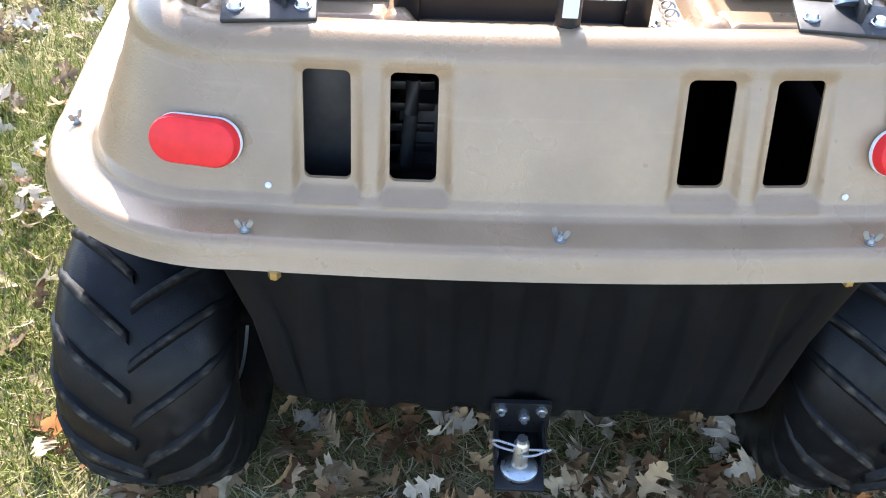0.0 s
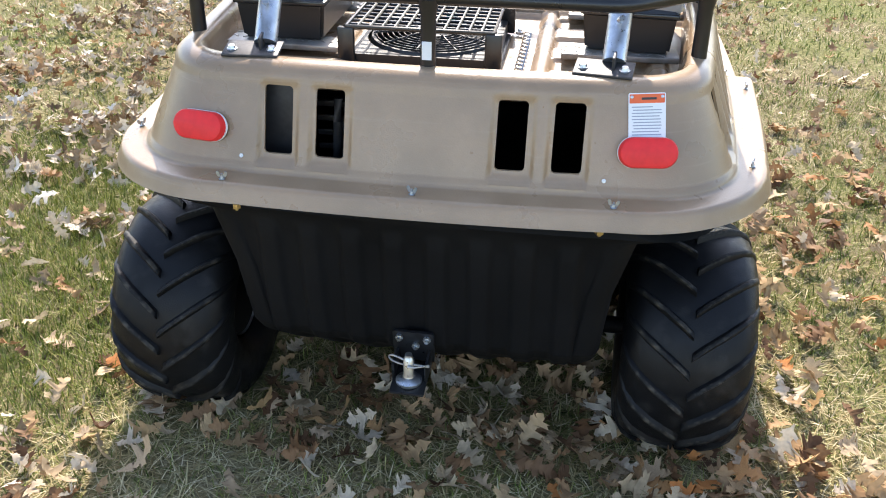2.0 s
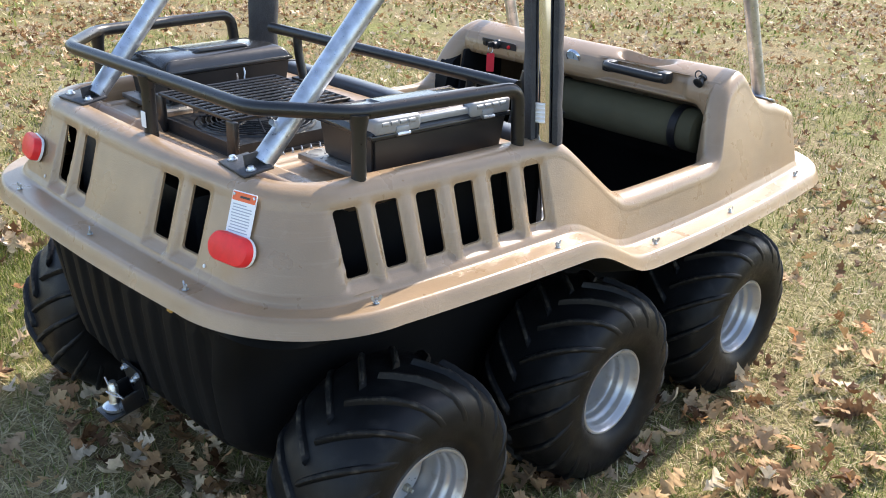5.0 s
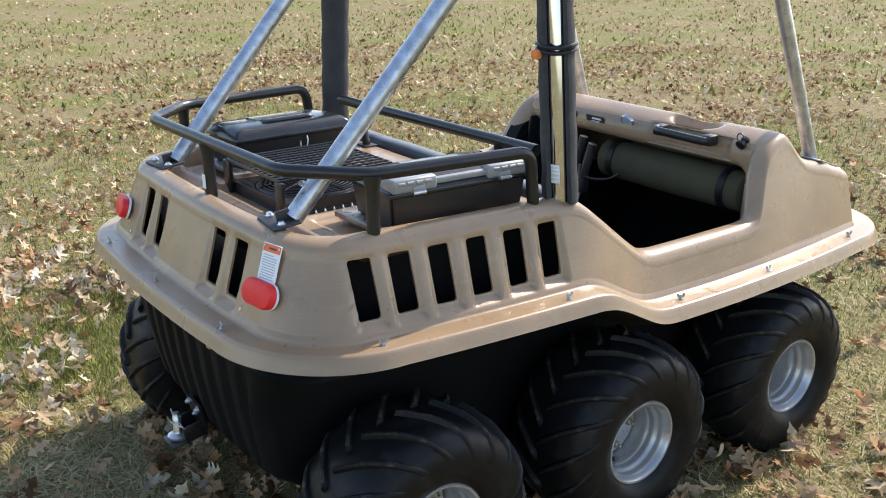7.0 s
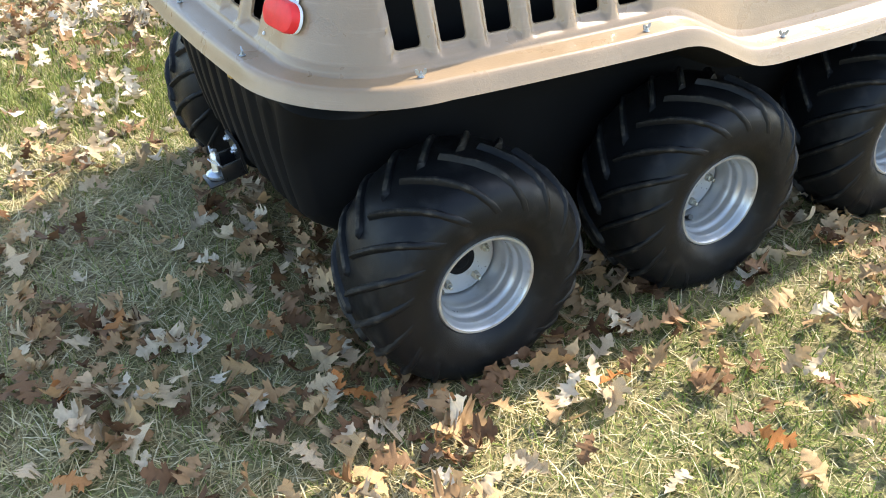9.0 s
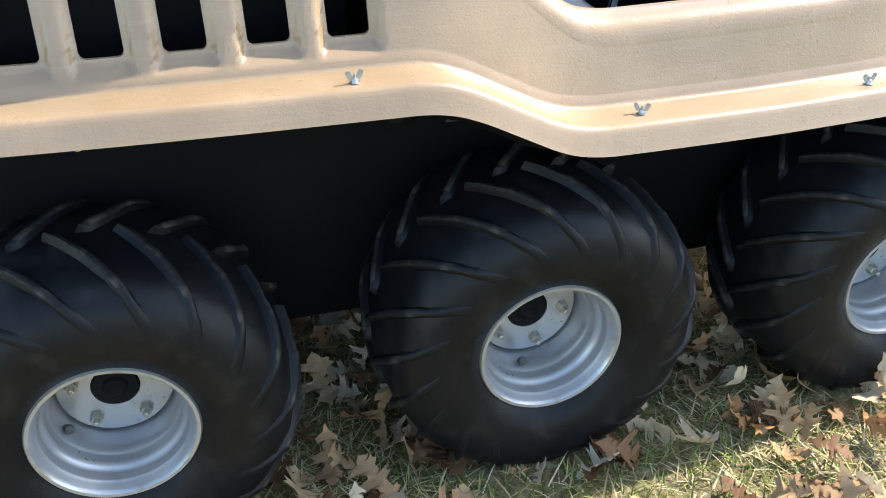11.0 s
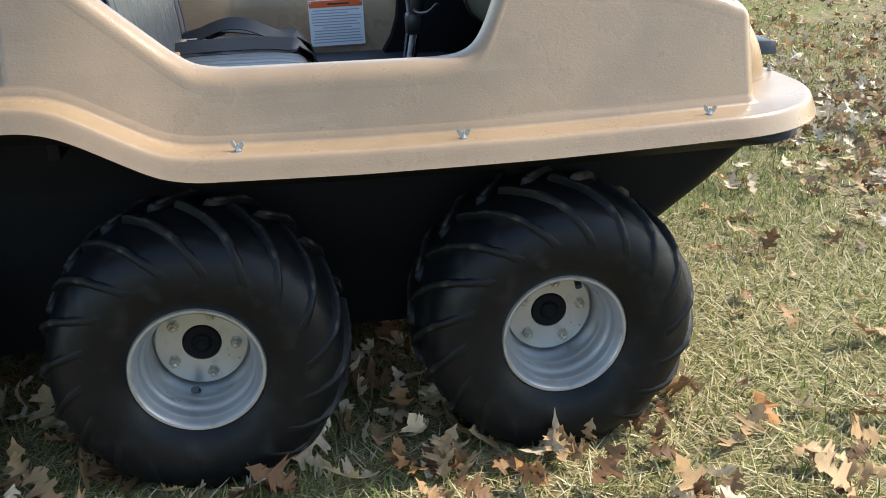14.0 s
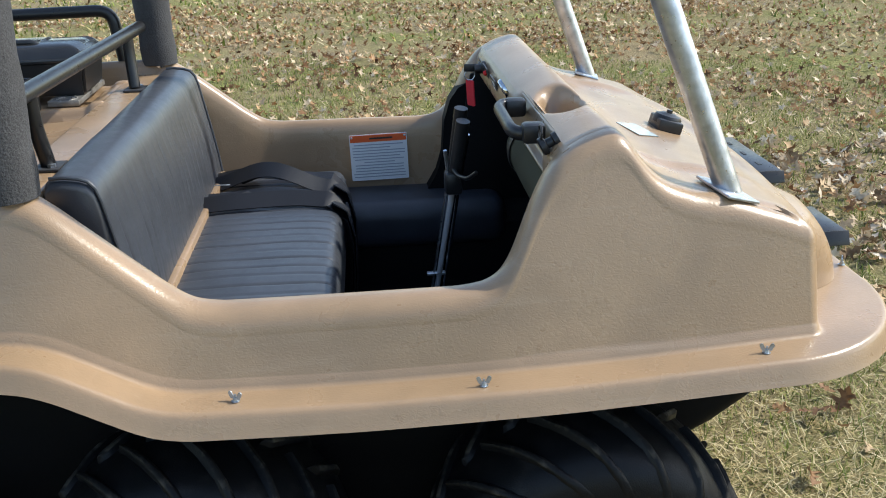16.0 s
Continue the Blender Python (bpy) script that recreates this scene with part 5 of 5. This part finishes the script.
# the stern of the old moulding is a little askew to the sides
def askew(x, y):
    g = min(1.0, max(0.0, (-0.2 - y) / 0.55))
    g = g * g * (3 - 2 * g)
    return x + 0.007 * g, y + 0.025 * (x - 0.3) * g


def set_askew(things):
    for ob in things:
        name = ob.name.split(".")[0]
        if ob.type != "MESH" or name in ("wheel", "axle", "lower_hull"):
            continue
        m = ob.matrix_basis
        flat = ob.parent in (None, vehicle) or (ob.parent.parent in (None, vehicle) and ob.parent.matrix_basis == Matrix() and ob.parent.name.split(".")[0] != "wheel")
        if not flat:
            continue
        if m == Matrix() and ob.data.users == 1:
            for v in ob.data.vertices:
                v.co.x, v.co.y = askew(v.co.x, v.co.y)
        else:
            x, y = askew(m.translation.x, m.translation.y)
            ob.matrix_basis = Matrix.Translation((x - m.translation.x, y - m.translation.y, 0)) @ m


set_askew(vehicle.children_recursive + [o for o in scene.objects if o.parent is None and o.type == "MESH"])

# bolts and stickers hang directly on the part that carries them
moves = []
for ob in vehicle.children_recursive:
    m, up = ob.matrix_basis.copy(), ob.parent
    while up != vehicle and up.parent != vehicle:
        m, up = up.matrix_basis @ m, up.parent
    if up not in (vehicle, ob.parent):
        moves.append((ob, up, m))
for ob, up, m in moves:
    ob.parent, ob.matrix_basis = up, m

# ---- ground ----
def ground_height(x, y):
    r = np.hypot(x, y)
    far = np.clip((r - 3.0) / 12.0, 0, 1)
    return far * (0.10 * np.sin(x * 0.21 + 1.0) * np.cos(y * 0.17) + 0.04 * np.sin(x * 0.9 + y * 0.6)) + 0.004 * np.sin(x * 7 + 1) * np.cos(y * 6) + 0.023 - 0.006 * np.clip(y, -1.5, 1.5)


def ground_mesh():
    steps = np.concatenate([np.linspace(-4, 4, 81), 4 * 1.22 ** np.arange(1, 22)])
    steps = np.sort(np.concatenate([-4 * 1.22 ** np.arange(1, 22), steps]))
    gx, gy = np.meshgrid(steps, steps)
    v = np.stack([gx.ravel(), gy.ravel(), ground_height(gx, gy).ravel()], 1)
    n = len(steps)
    i = np.arange(n * n).reshape(n, n)
    f = np.stack([i[:-1, :-1], i[:-1, 1:], i[1:, 1:], i[1:, :-1]], -1).reshape(-1, 4)
    me = bpy.data.meshes.new("ground")
    me.from_pydata(v.tolist(), [], f.tolist())
    me.polygons.foreach_set("use_smooth", np.ones(len(f), bool))
    return me


def turf_material():
    m = bpy.data.materials.new("lawn_soil")
    m.use_nodes = True
    t, b = m.node_tree, m.node_tree.nodes["Principled BSDF"]
    co = t.nodes.new("ShaderNodeTexCoord").outputs["Object"]

    def tex(scale, detail, rough=0.6):
        n = t.nodes.new("ShaderNodeTexNoise")
        n.inputs["Scale"].default_value, n.inputs["Detail"].default_value, n.inputs["Roughness"].default_value = scale, detail, rough
        t.links.new(co, n.inputs["Vector"])
        return n.outputs["Fac"]

    def ramp(fac, stops):
        r = t.nodes.new("ShaderNodeValToRGB")
        while len(r.color_ramp.elements) < len(stops):
            r.color_ramp.elements.new(0.5)
        for e, (p, c) in zip(r.color_ramp.elements, stops):
            e.position, e.color = p, (*c, 1)
        t.links.new(fac, r.inputs[0])
        return r.outputs[0]

    fine = ramp(tex(70, 6, 0.75), [(0.33, (0.045, 0.034, 0.018)), (0.42, (0.14, 0.11, 0.060)), (0.50, (0.22, 0.175, 0.098)), (0.58, (0.33, 0.265, 0.155)), (0.67, (0.47, 0.39, 0.25))])
    green = ramp(tex(55, 6, 0.7), [(0.33, (0.034, 0.037, 0.014)), (0.45, (0.125, 0.130, 0.047)), (0.56, (0.24, 0.232, 0.090)), (0.69, (0.41, 0.37, 0.18))])
    patch = ramp(tex(0.9, 5), [(0.42, (0, 0, 0)), (0.62, (1, 1, 1))])
    mx = t.nodes.new("ShaderNodeMix")
    mx.data_type = "RGBA"
    t.links.new(patch, mx.inputs[0])
    t.links.new(fine, mx.inputs[6])
    t.links.new(green, mx.inputs[7])
    t.links.new(mx.outputs[2], b.inputs["Base Color"])
    b.inputs["Roughness"].default_value = 0.9
    b.inputs["Specular IOR Level"].default_value = 0.05
    bn = t.nodes.new("ShaderNodeBump")
    bn.inputs["Strength"].default_value, bn.inputs["Distance"].default_value = 0.6, 0.02
    t.links.new(tex(45, 8, 0.75), bn.inputs["Height"])
    t.links.new(bn.outputs[0], b.inputs["Normal"])
    return m


ground = new("ground", ground_mesh())
ground.data.materials.append(turf_material())
tagged(ground, "autumn lawn of thin green and straw-coloured grass", "lawn", kind="structure")


# ---- grass ----
def shell_mesh(name, verts, faces, mat, label, category):
    """One big loose mesh from arrays; faces: triangles."""
    me = bpy.data.meshes.new(name)
    me.vertices.add(len(verts))
    me.vertices.foreach_set("co", verts.astype(np.float32).ravel())
    me.loops.add(faces.size)
    me.loops.foreach_set("vertex_index", faces.astype(np.int32).ravel())
    me.polygons.add(len(faces))
    me.polygons.foreach_set("loop_start", np.arange(0, faces.size, 3, dtype=np.int32))
    me.polygons.foreach_set("use_smooth", np.ones(len(faces), bool))
    me.update(calc_edges=True)
    me.materials.append(mat)
    return tagged(new(name, me), label, category, kind="stuff")


def off_tyres(x, y):
    """Keeps what grows clear of the tyres' footprints."""
    keep = np.ones(len(x), bool)
    for yy in AXLES:
        keep &= ~((np.abs(np.abs(x) - WHEEL_X) < 0.135) & (np.abs(y - yy) < 0.13))
    return keep


def patchy(x, y, seed):
    """A soft field from 0 to 1 of green and dry patches."""
    r = np.random.RandomState(seed)
    f = np.zeros(len(x))
    for k in range(14):
        a, w = r.uniform(0, 6.283), r.uniform(0.8, 6.0)
        f += np.sin((x * math.cos(a) + y * math.sin(a)) * w + r.uniform(0, 6.283)) / (1 + 0.25 * w)
    return 1 / (1 + np.exp(-f * 1.1))


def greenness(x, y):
    """Green and dry patches; a strip beside the vehicle and the east of the lawn are greener. Paler straw behind the
    stern brightens the ground in the vehicle's shadow.
    """
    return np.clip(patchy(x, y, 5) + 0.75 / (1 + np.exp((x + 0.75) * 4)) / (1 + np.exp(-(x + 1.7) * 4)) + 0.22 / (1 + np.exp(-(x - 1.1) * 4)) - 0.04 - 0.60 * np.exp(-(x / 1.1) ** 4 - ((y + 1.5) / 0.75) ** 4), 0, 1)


def blades(n, x, y, seed, length, width, lean, bend):
    """Tapered, bent blades of three triangles each."""
    r = np.random.RandomState(seed)
    ln = r.uniform(*length, n)
    wd = r.uniform(*width, n)
    a = r.uniform(0, 2 * math.pi, n)
    t = np.radians(r.uniform(*lean, n))
    t2 = np.minimum(t + np.radians(r.uniform(*bend, n)), 1.62)
    way = np.stack([np.cos(a), np.sin(a)], 1)
    side = np.stack([-np.sin(a), np.cos(a), np.zeros(n)], 1) * wd[:, None] / 2
    base = np.stack([x, y, ground_height(x, y) - 0.002], 1)
    mid = base + np.concatenate([way * (np.sin(t) * ln * 0.5)[:, None], (np.cos(t) * ln * 0.5)[:, None]], 1)
    tip = mid + np.concatenate([way * (np.sin(t2) * ln * 0.5)[:, None], (np.cos(t2) * ln * 0.5)[:, None]], 1)
    tip[:, 2] = np.maximum(tip[:, 2], 0.004 + ground_height(x, y))
    v = np.stack([base - side, base + side, mid - side * 0.8, mid + side * 0.8, tip], 1).reshape(-1, 3)
    i = np.arange(n)[:, None] * 5
    f = np.concatenate([i + np.array([0, 1, 3]), i + np.array([0, 3, 2]), i + np.array([2, 3, 4])], 1).reshape(-1, 3)
    return v, f


def sow(n, x0, x1, y0, y1, seed):
    r = np.random.RandomState(seed)
    return r.uniform(x0, x1, n), r.uniform(y0, y1, n)


def far_ring(n, r0, r1, seed):
    r = np.random.RandomState(seed)
    rad = np.sqrt(r.uniform(r0 ** 2, r1 ** 2, n))
    a = r.uniform(0, 2 * math.pi, n)
    return rad * np.cos(a), rad * np.sin(a)


GREEN = scatter_material("green_blades", [(0.0, (0.070, 0.115, 0.020)), (0.3, (0.135, 0.180, 0.034)), (0.55, (0.205, 0.245, 0.052)), (0.8, (0.300, 0.322, 0.085)), (1.0, (0.46, 0.43, 0.17))], 0.5, 0.14)
LUSH = scatter_material("lush_blades", [(0.0, (0.085, 0.120, 0.022)), (0.35, (0.165, 0.205, 0.038)), (0.7, (0.270, 0.290, 0.070)), (1.0, (0.46, 0.43, 0.17))], 0.5, 0.2)
STRAW = scatter_material("straw_blades", [(0.0, (0.23, 0.165, 0.072)), (0.3, (0.38, 0.30, 0.137)), (0.6, (0.50, 0.41, 0.205)), (0.85, (0.61, 0.515, 0.295)), (1.0, (0.72, 0.63, 0.41))], 0.55, 0.05)

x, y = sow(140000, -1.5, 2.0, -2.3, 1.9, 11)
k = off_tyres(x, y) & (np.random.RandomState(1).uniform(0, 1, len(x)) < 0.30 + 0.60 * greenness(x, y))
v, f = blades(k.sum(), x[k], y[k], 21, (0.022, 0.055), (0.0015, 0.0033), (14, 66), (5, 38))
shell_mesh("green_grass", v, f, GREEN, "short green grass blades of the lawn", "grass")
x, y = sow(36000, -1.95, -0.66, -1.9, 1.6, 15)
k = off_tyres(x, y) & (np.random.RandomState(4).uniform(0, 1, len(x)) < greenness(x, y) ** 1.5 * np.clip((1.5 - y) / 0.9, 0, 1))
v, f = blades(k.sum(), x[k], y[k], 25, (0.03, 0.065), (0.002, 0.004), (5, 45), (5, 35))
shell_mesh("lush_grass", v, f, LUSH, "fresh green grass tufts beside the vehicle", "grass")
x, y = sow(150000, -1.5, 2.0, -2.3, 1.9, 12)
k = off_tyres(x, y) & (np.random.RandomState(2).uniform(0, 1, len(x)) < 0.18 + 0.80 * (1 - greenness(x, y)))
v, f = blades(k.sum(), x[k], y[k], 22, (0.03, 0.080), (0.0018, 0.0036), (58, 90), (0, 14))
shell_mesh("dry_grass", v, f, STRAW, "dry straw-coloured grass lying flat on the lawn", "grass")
vs, fs, base = [], [], 0
for n, r0, r1, seed, ln, wd in ((185000, 1.45, 6.5, 31, (0.020, 0.050), (0.003, 0.006)), (45000, 6.5, 20.0, 33, (0.04, 0.09), (0.012, 0.03))):
    x, y = far_ring(n, r0, r1, seed)
    k = ((x < -1.5) | (x > 2.0) | (y < -2.3) | (y > 1.9)) & (np.random.RandomState(seed).uniform(0, 1, n) < 0.45 + 0.55 * greenness(x, y))
    v, f = blades(k.sum(), x[k], y[k], seed, ln, wd, (5, 60), (5, 40))
    vs.append(v), fs.append(f + base)
    base += len(v)
shell_mesh("far_green_grass", np.concatenate(vs), np.concatenate(fs), GREEN, "green grass of the lawn further off", "grass")
vs, fs, base = [], [], 0
for n, r0, r1, seed, ln, wd in ((150000, 1.45, 6.5, 35, (0.03, 0.07), (0.003, 0.006)), (50000, 6.5, 20.0, 36, (0.05, 0.11), (0.010, 0.026))):
    x, y = far_ring(n, r0, r1, seed)
    k = ((x < -1.5) | (x > 2.0) | (y < -2.3) | (y > 1.9)) & (np.random.RandomState(seed).uniform(0, 1, n) < 0.14 + 0.5 * (1 - greenness(x, y)))
    v, f = blades(k.sum(), x[k], y[k], seed, ln, wd, (45, 84), (0, 20))
    vs.append(v), fs.append(f + base)
    base += len(v)
shell_mesh("far_dry_grass", np.concatenate(vs), np.concatenate(fs), STRAW, "dry grass of the lawn further off", "grass")

# ---- fallen leaves ----
LOBES = [(0.0, 0.014), (0.10, 0.05), (0.14, 0.20), (0.19, 0.18), (0.235, 0.23), (0.265, 0.125), (0.34, 0.105), (0.385, 0.17), (0.43, 0.40), (0.48, 0.30), (0.54, 0.38), (0.585, 0.125), (0.65, 0.115), (0.69, 0.18), (0.73, 0.31), (0.775, 0.22), (0.82, 0.26), (0.86, 0.12), (0.93, 0.11), (1.0, 0.004)]


def leaf_template(r):
    """An oak leaf lying along y: verts and triangles, its lobes uneven and its midrib a little bent."""
    v, f = [], []
    bend = r.uniform(-0.12, 0.12)
    for s in (0, 1, -1):
        jit = [r.uniform(0.6, 1.2) for _ in range(4)]
        for yy, w in LOBES:
            k = 0 if yy < 0.29 else 1 if yy < 0.61 else 2 if yy < 0.88 else 3
            wide = w if w < 0.13 else w * jit[k]
            lean = 0.06 * (w > 0.13) + 0.02 * r.uniform(-1, 1)
            v.append((s * wide + bend * (yy - 0.5) ** 2 * 2, yy - 0.5 + lean * abs(s), 0.0))
    n = len(LOBES)
    for s in (1, 2):
        for i in range(n - 1):
            a, b, c, d = i, i + 1, s * n + i + 1, s * n + i
            f += [(a, b, c), (a, c, d)] if s == 2 else [(a, c, b), (a, d, c)]
    return np.array(v), np.array(f)


def small_template(r):
    """A far leaf: pointed lobes round a narrow middle."""
    v = [(0.0, 0.0, 0.0)]
    for k in range(10):
        a = 2 * math.pi * k / 10 + r.uniform(-0.15, 0.15)
        q = r.uniform(0.42, 0.58) if k % 2 else r.uniform(0.16, 0.28)
        v.append((math.cos(a) * q * 0.72, math.sin(a) * q, r.uniform(-0.04, 0.07)))
    return np.array(v), np.array([(0, 1 + k, 1 + (k + 1) % 10) for k in range(10)])


def curled(v, r, n):
    """n copies of a flat leaf, each curled, cupped and waved in its own way."""
    x, y = v[None, :, 0], v[None, :, 1]
    c = lambda lo, hi: r.uniform(lo, hi, (n, 1))
    z = v[None, :, 2] + c(-0.9, 2.2) * x * x + c(-0.6, 1.3) * y * y + c(-0.35, 0.35) * x * y + 0.03 * np.sin(x * c(6, 14) + y * c(4, 10) + c(0, 6))
    return np.stack([np.repeat(x, n, 0) if x.shape[0] == 1 else x, np.repeat(y, n, 0), z], 2)


def strewn(x, y, seed, size, template, lift=(0.012, 0.04), tilt=32):
    r = np.random.RandomState(seed)
    n = len(x)
    vs, fs, base = [], [], 0
    groups = np.array_split(np.arange(n), 12)
    for g in groups:
        m = len(g)
        if not m:
            continue
        v, f = template(r)
        p = curled(v, r, m) * r.uniform(*size, (m, 1, 1))
        rot = np.array([Euler((radians(r.normal(0, tilt)), radians(r.normal(0, tilt)), r.uniform(0, 6.283))).to_matrix() for _ in range(m)])
        p = np.einsum("mij,mkj->mki", rot, p)
        p[:, :, 2] -= np.percentile(p[:, :, 2], 25, axis=1)[:, None]
        p += np.stack([x[g], y[g], ground_height(x[g], y[g]) + r.uniform(*lift, m)], 1)[:, None, :]
        p[:, :, 2] = np.maximum(p[:, :, 2], 0.003 + ground_height(p[:, :, 0], p[:, :, 1]))
        vs.append(p.reshape(-1, 3))
        fs.append((f[None] + (np.arange(m) * len(v))[:, None, None]).reshape(-1, 3) + base)
        base += m * len(v)
    return np.concatenate(vs), np.concatenate(fs)


LEAF_STOPS = [(0.0, (0.11, 0.055, 0.028)), (0.20, (0.24, 0.13, 0.065)), (0.40, (0.42, 0.26, 0.13)), (0.60, (0.57, 0.42, 0.25)), (0.82, (0.68, 0.56, 0.41)), (0.92, (0.46, 0.29, 0.155)), (1.0, (0.38, 0.185, 0.08))]
LEAF = scatter_material("dry_oak_leaf", LEAF_STOPS, 0.55, 0.18)
LEAF_PALE = scatter_material("pale_oak_leaf", [(0.0, (0.16, 0.10, 0.055)), (0.25, (0.34, 0.235, 0.135)), (0.5, (0.52, 0.41, 0.28)), (0.8, (0.62, 0.53, 0.41)), (1.0, (0.74, 0.67, 0.56))], 0.5, 0.15)
LEAF_ONE = scatter_material("dry_oak_leaf_single", LEAF_STOPS[:3] + [(0.66, (0.52, 0.33, 0.16)), (0.82, (0.64, 0.49, 0.32)), (0.90, (0.48, 0.26, 0.11)), (1.0, (0.48, 0.16, 0.040))], 0.55, 0.18, by="object")


def clumped(x, y, r, seed):
    p = patchy(x * 1.4, y * 1.4, seed) * (0.35 + 0.65 * patchy(x * 3.1, y * 3.1, seed + 20))
    return r.uniform(0, 1, len(x)) < 0.13 + 1.1 * p ** 1.3


r = np.random.RandomState(41)
x, y = sow(1800, -1.5, 2.0, -2.3, 1.9, 42)
k = off_tyres(x, y) & clumped(x, y, r, 8)
v, f = strewn(x[k], y[k], 43, (0.045, 0.092), leaf_template)
shell_mesh("fallen_leaves", v, f, LEAF, "dry brown oak leaves strewn over the lawn", "leaves")
x, y = sow(560, -0.42, 0.75, -1.0, 0.95, 44)
k = off_tyres(x, y)
v, f = strewn(x[k], y[k], 45, (0.05, 0.11), leaf_template)
shell_mesh("sheltered_leaves", v, f, LEAF, "dry oak leaves gathered under the vehicle", "leaves")
x, y = far_ring(4600, 1.45, 2.7, 46)
k = ((x < -1.5) | (x > 2.0) | (y < -2.3) | (y > 1.9)) & clumped(x, y, r, 8)
v, f = strewn(x[k], y[k], 47, (0.045, 0.095), leaf_template)
shell_mesh("leaves_on_lawn", v, f, LEAF, "dry oak leaves over the open lawn", "leaves")
# leaves that have gathered behind the vehicle
r2 = np.random.RandomState(63)
cx, cy, count = r2.uniform(-0.8, 1.0, 36), r2.uniform(-2.2, -0.75, 36), r2.randint(4, 10, 36)
x = np.concatenate([r2.normal(a, 0.10, n) for a, n in zip(cx, count)])
y = np.concatenate([r2.normal(b, 0.08, n) for b, n in zip(cy, count)])
k = off_tyres(x, y)
v, f = strewn(x[k], y[k], 64, (0.05, 0.10), leaf_template, (0.012, 0.04), 34)
shell_mesh("gathered_leaves", v, f, LEAF, "dry oak leaves gathered behind the vehicle", "leaves")
# leaves blown against the near wheels
r2 = np.random.RandomState(71)
cx, cy, count = r2.uniform(0.70, 1.05, 11), r2.uniform(-0.70, 1.0, 11), r2.randint(2, 6, 11)
x = np.concatenate([r2.normal(a, 0.06, n) for a, n in zip(cx, count)])
y = np.concatenate([r2.normal(b, 0.08, n) for b, n in zip(cy, count)])
k = off_tyres(x, y)
v, f = strewn(x[k], y[k], 72, (0.06, 0.115), leaf_template, (0.014, 0.045), 38)
shell_mesh("blown_leaves", v, f, LEAF, "curled orange and brown oak leaves blown against the wheels", "leaves")
# drifts of curled leaves on the greener side of the lawn
r2 = np.random.RandomState(61)
cx, cy = r2.uniform(-2.5, -0.72, 70), r2.uniform(-1.7, 3.0, 70)
spread, count = r2.uniform(0.05, 0.16, 70), r2.randint(6, 24, 70)
x = np.concatenate([r2.normal(a, 1.2 * s, n) for a, s, n in zip(cx, spread, count)])
y = np.concatenate([r2.normal(b, s, n) for b, s, n in zip(cy, spread, count)])
k = off_tyres(x, y) & (x < -0.66)
v, f = strewn(x[k], y[k], 62, (0.05, 0.10), leaf_template, (0.012, 0.05), 40)
shell_mesh("drifted_leaves", v, f, LEAF_PALE, "curled pale and brown oak leaves in drifts", "leaves")
x, y = far_ring(118000, 2.3, 10.0, 52)
k = ((np.hypot(x, y) > 2.7) | (x < -1.5) | (x > 2.0)) & ((x < -1.5) | (x > 2.0) | (y < -2.3) | (y > 1.9)) & clumped(x, y, r, 8)
v, f = strewn(x[k], y[k], 53, (0.04, 0.085), small_template, (0.015, 0.045), 36)
shell_mesh("leaves_further_off", v, f, LEAF, "dry oak leaves over the lawn further off", "leaves")
x, y = far_ring(46000, 10.0, 22.0, 48)
k = clumped(x, y, r, 8)
v, f = strewn(x[k], y[k], 49, (0.06, 0.11), small_template, (0.02, 0.05), 26)
shell_mesh("far_leaves", v, f, LEAF, "dry leaves over the lawn in the distance", "leaves")

# the leaves nearest the camera's way lie singly
r = np.random.RandomState(51)
shapes = []
for k in range(10):
    v, f = leaf_template(r)
    p = curled(v, r, 1)[0]
    me = bpy.data.meshes.new("oak_leaf")
    me.from_pydata(p.tolist(), [], f.tolist())
    me.polygons.foreach_set("use_smooth", np.ones(len(f), bool))
    me.materials.append(LEAF_ONE)
    shapes.append(me)
placed = 0
while placed < 290:
    lx, ly = (r.uniform(0.66, 1.35), r.uniform(-1.2, 1.5)) if placed % 2 else (r.uniform(-0.9, 0.9), r.uniform(-1.75, -0.72))
    if not off_tyres(np.array([lx]), np.array([ly]))[0]:
        continue
    ob = new("oak_leaf", shapes[r.randint(10)])
    s = r.uniform(0.055, 0.105)
    rot = Euler((radians(r.normal(0, 24)), radians(r.normal(0, 24)), r.uniform(0, 6.283)))
    low = min((rot.to_matrix() @ vv.co).z for vv in ob.data.vertices) * s
    ob.matrix_basis = Matrix.LocRotScale((lx, ly, ground_height(lx, ly) + r.uniform(0.012, 0.028) - low * 0.8), rot, (s, s, s))
    tagged(ob, "dry brown lobed oak leaf lying on the grass", "leaf", "fallen oak leaves")
    placed += 1
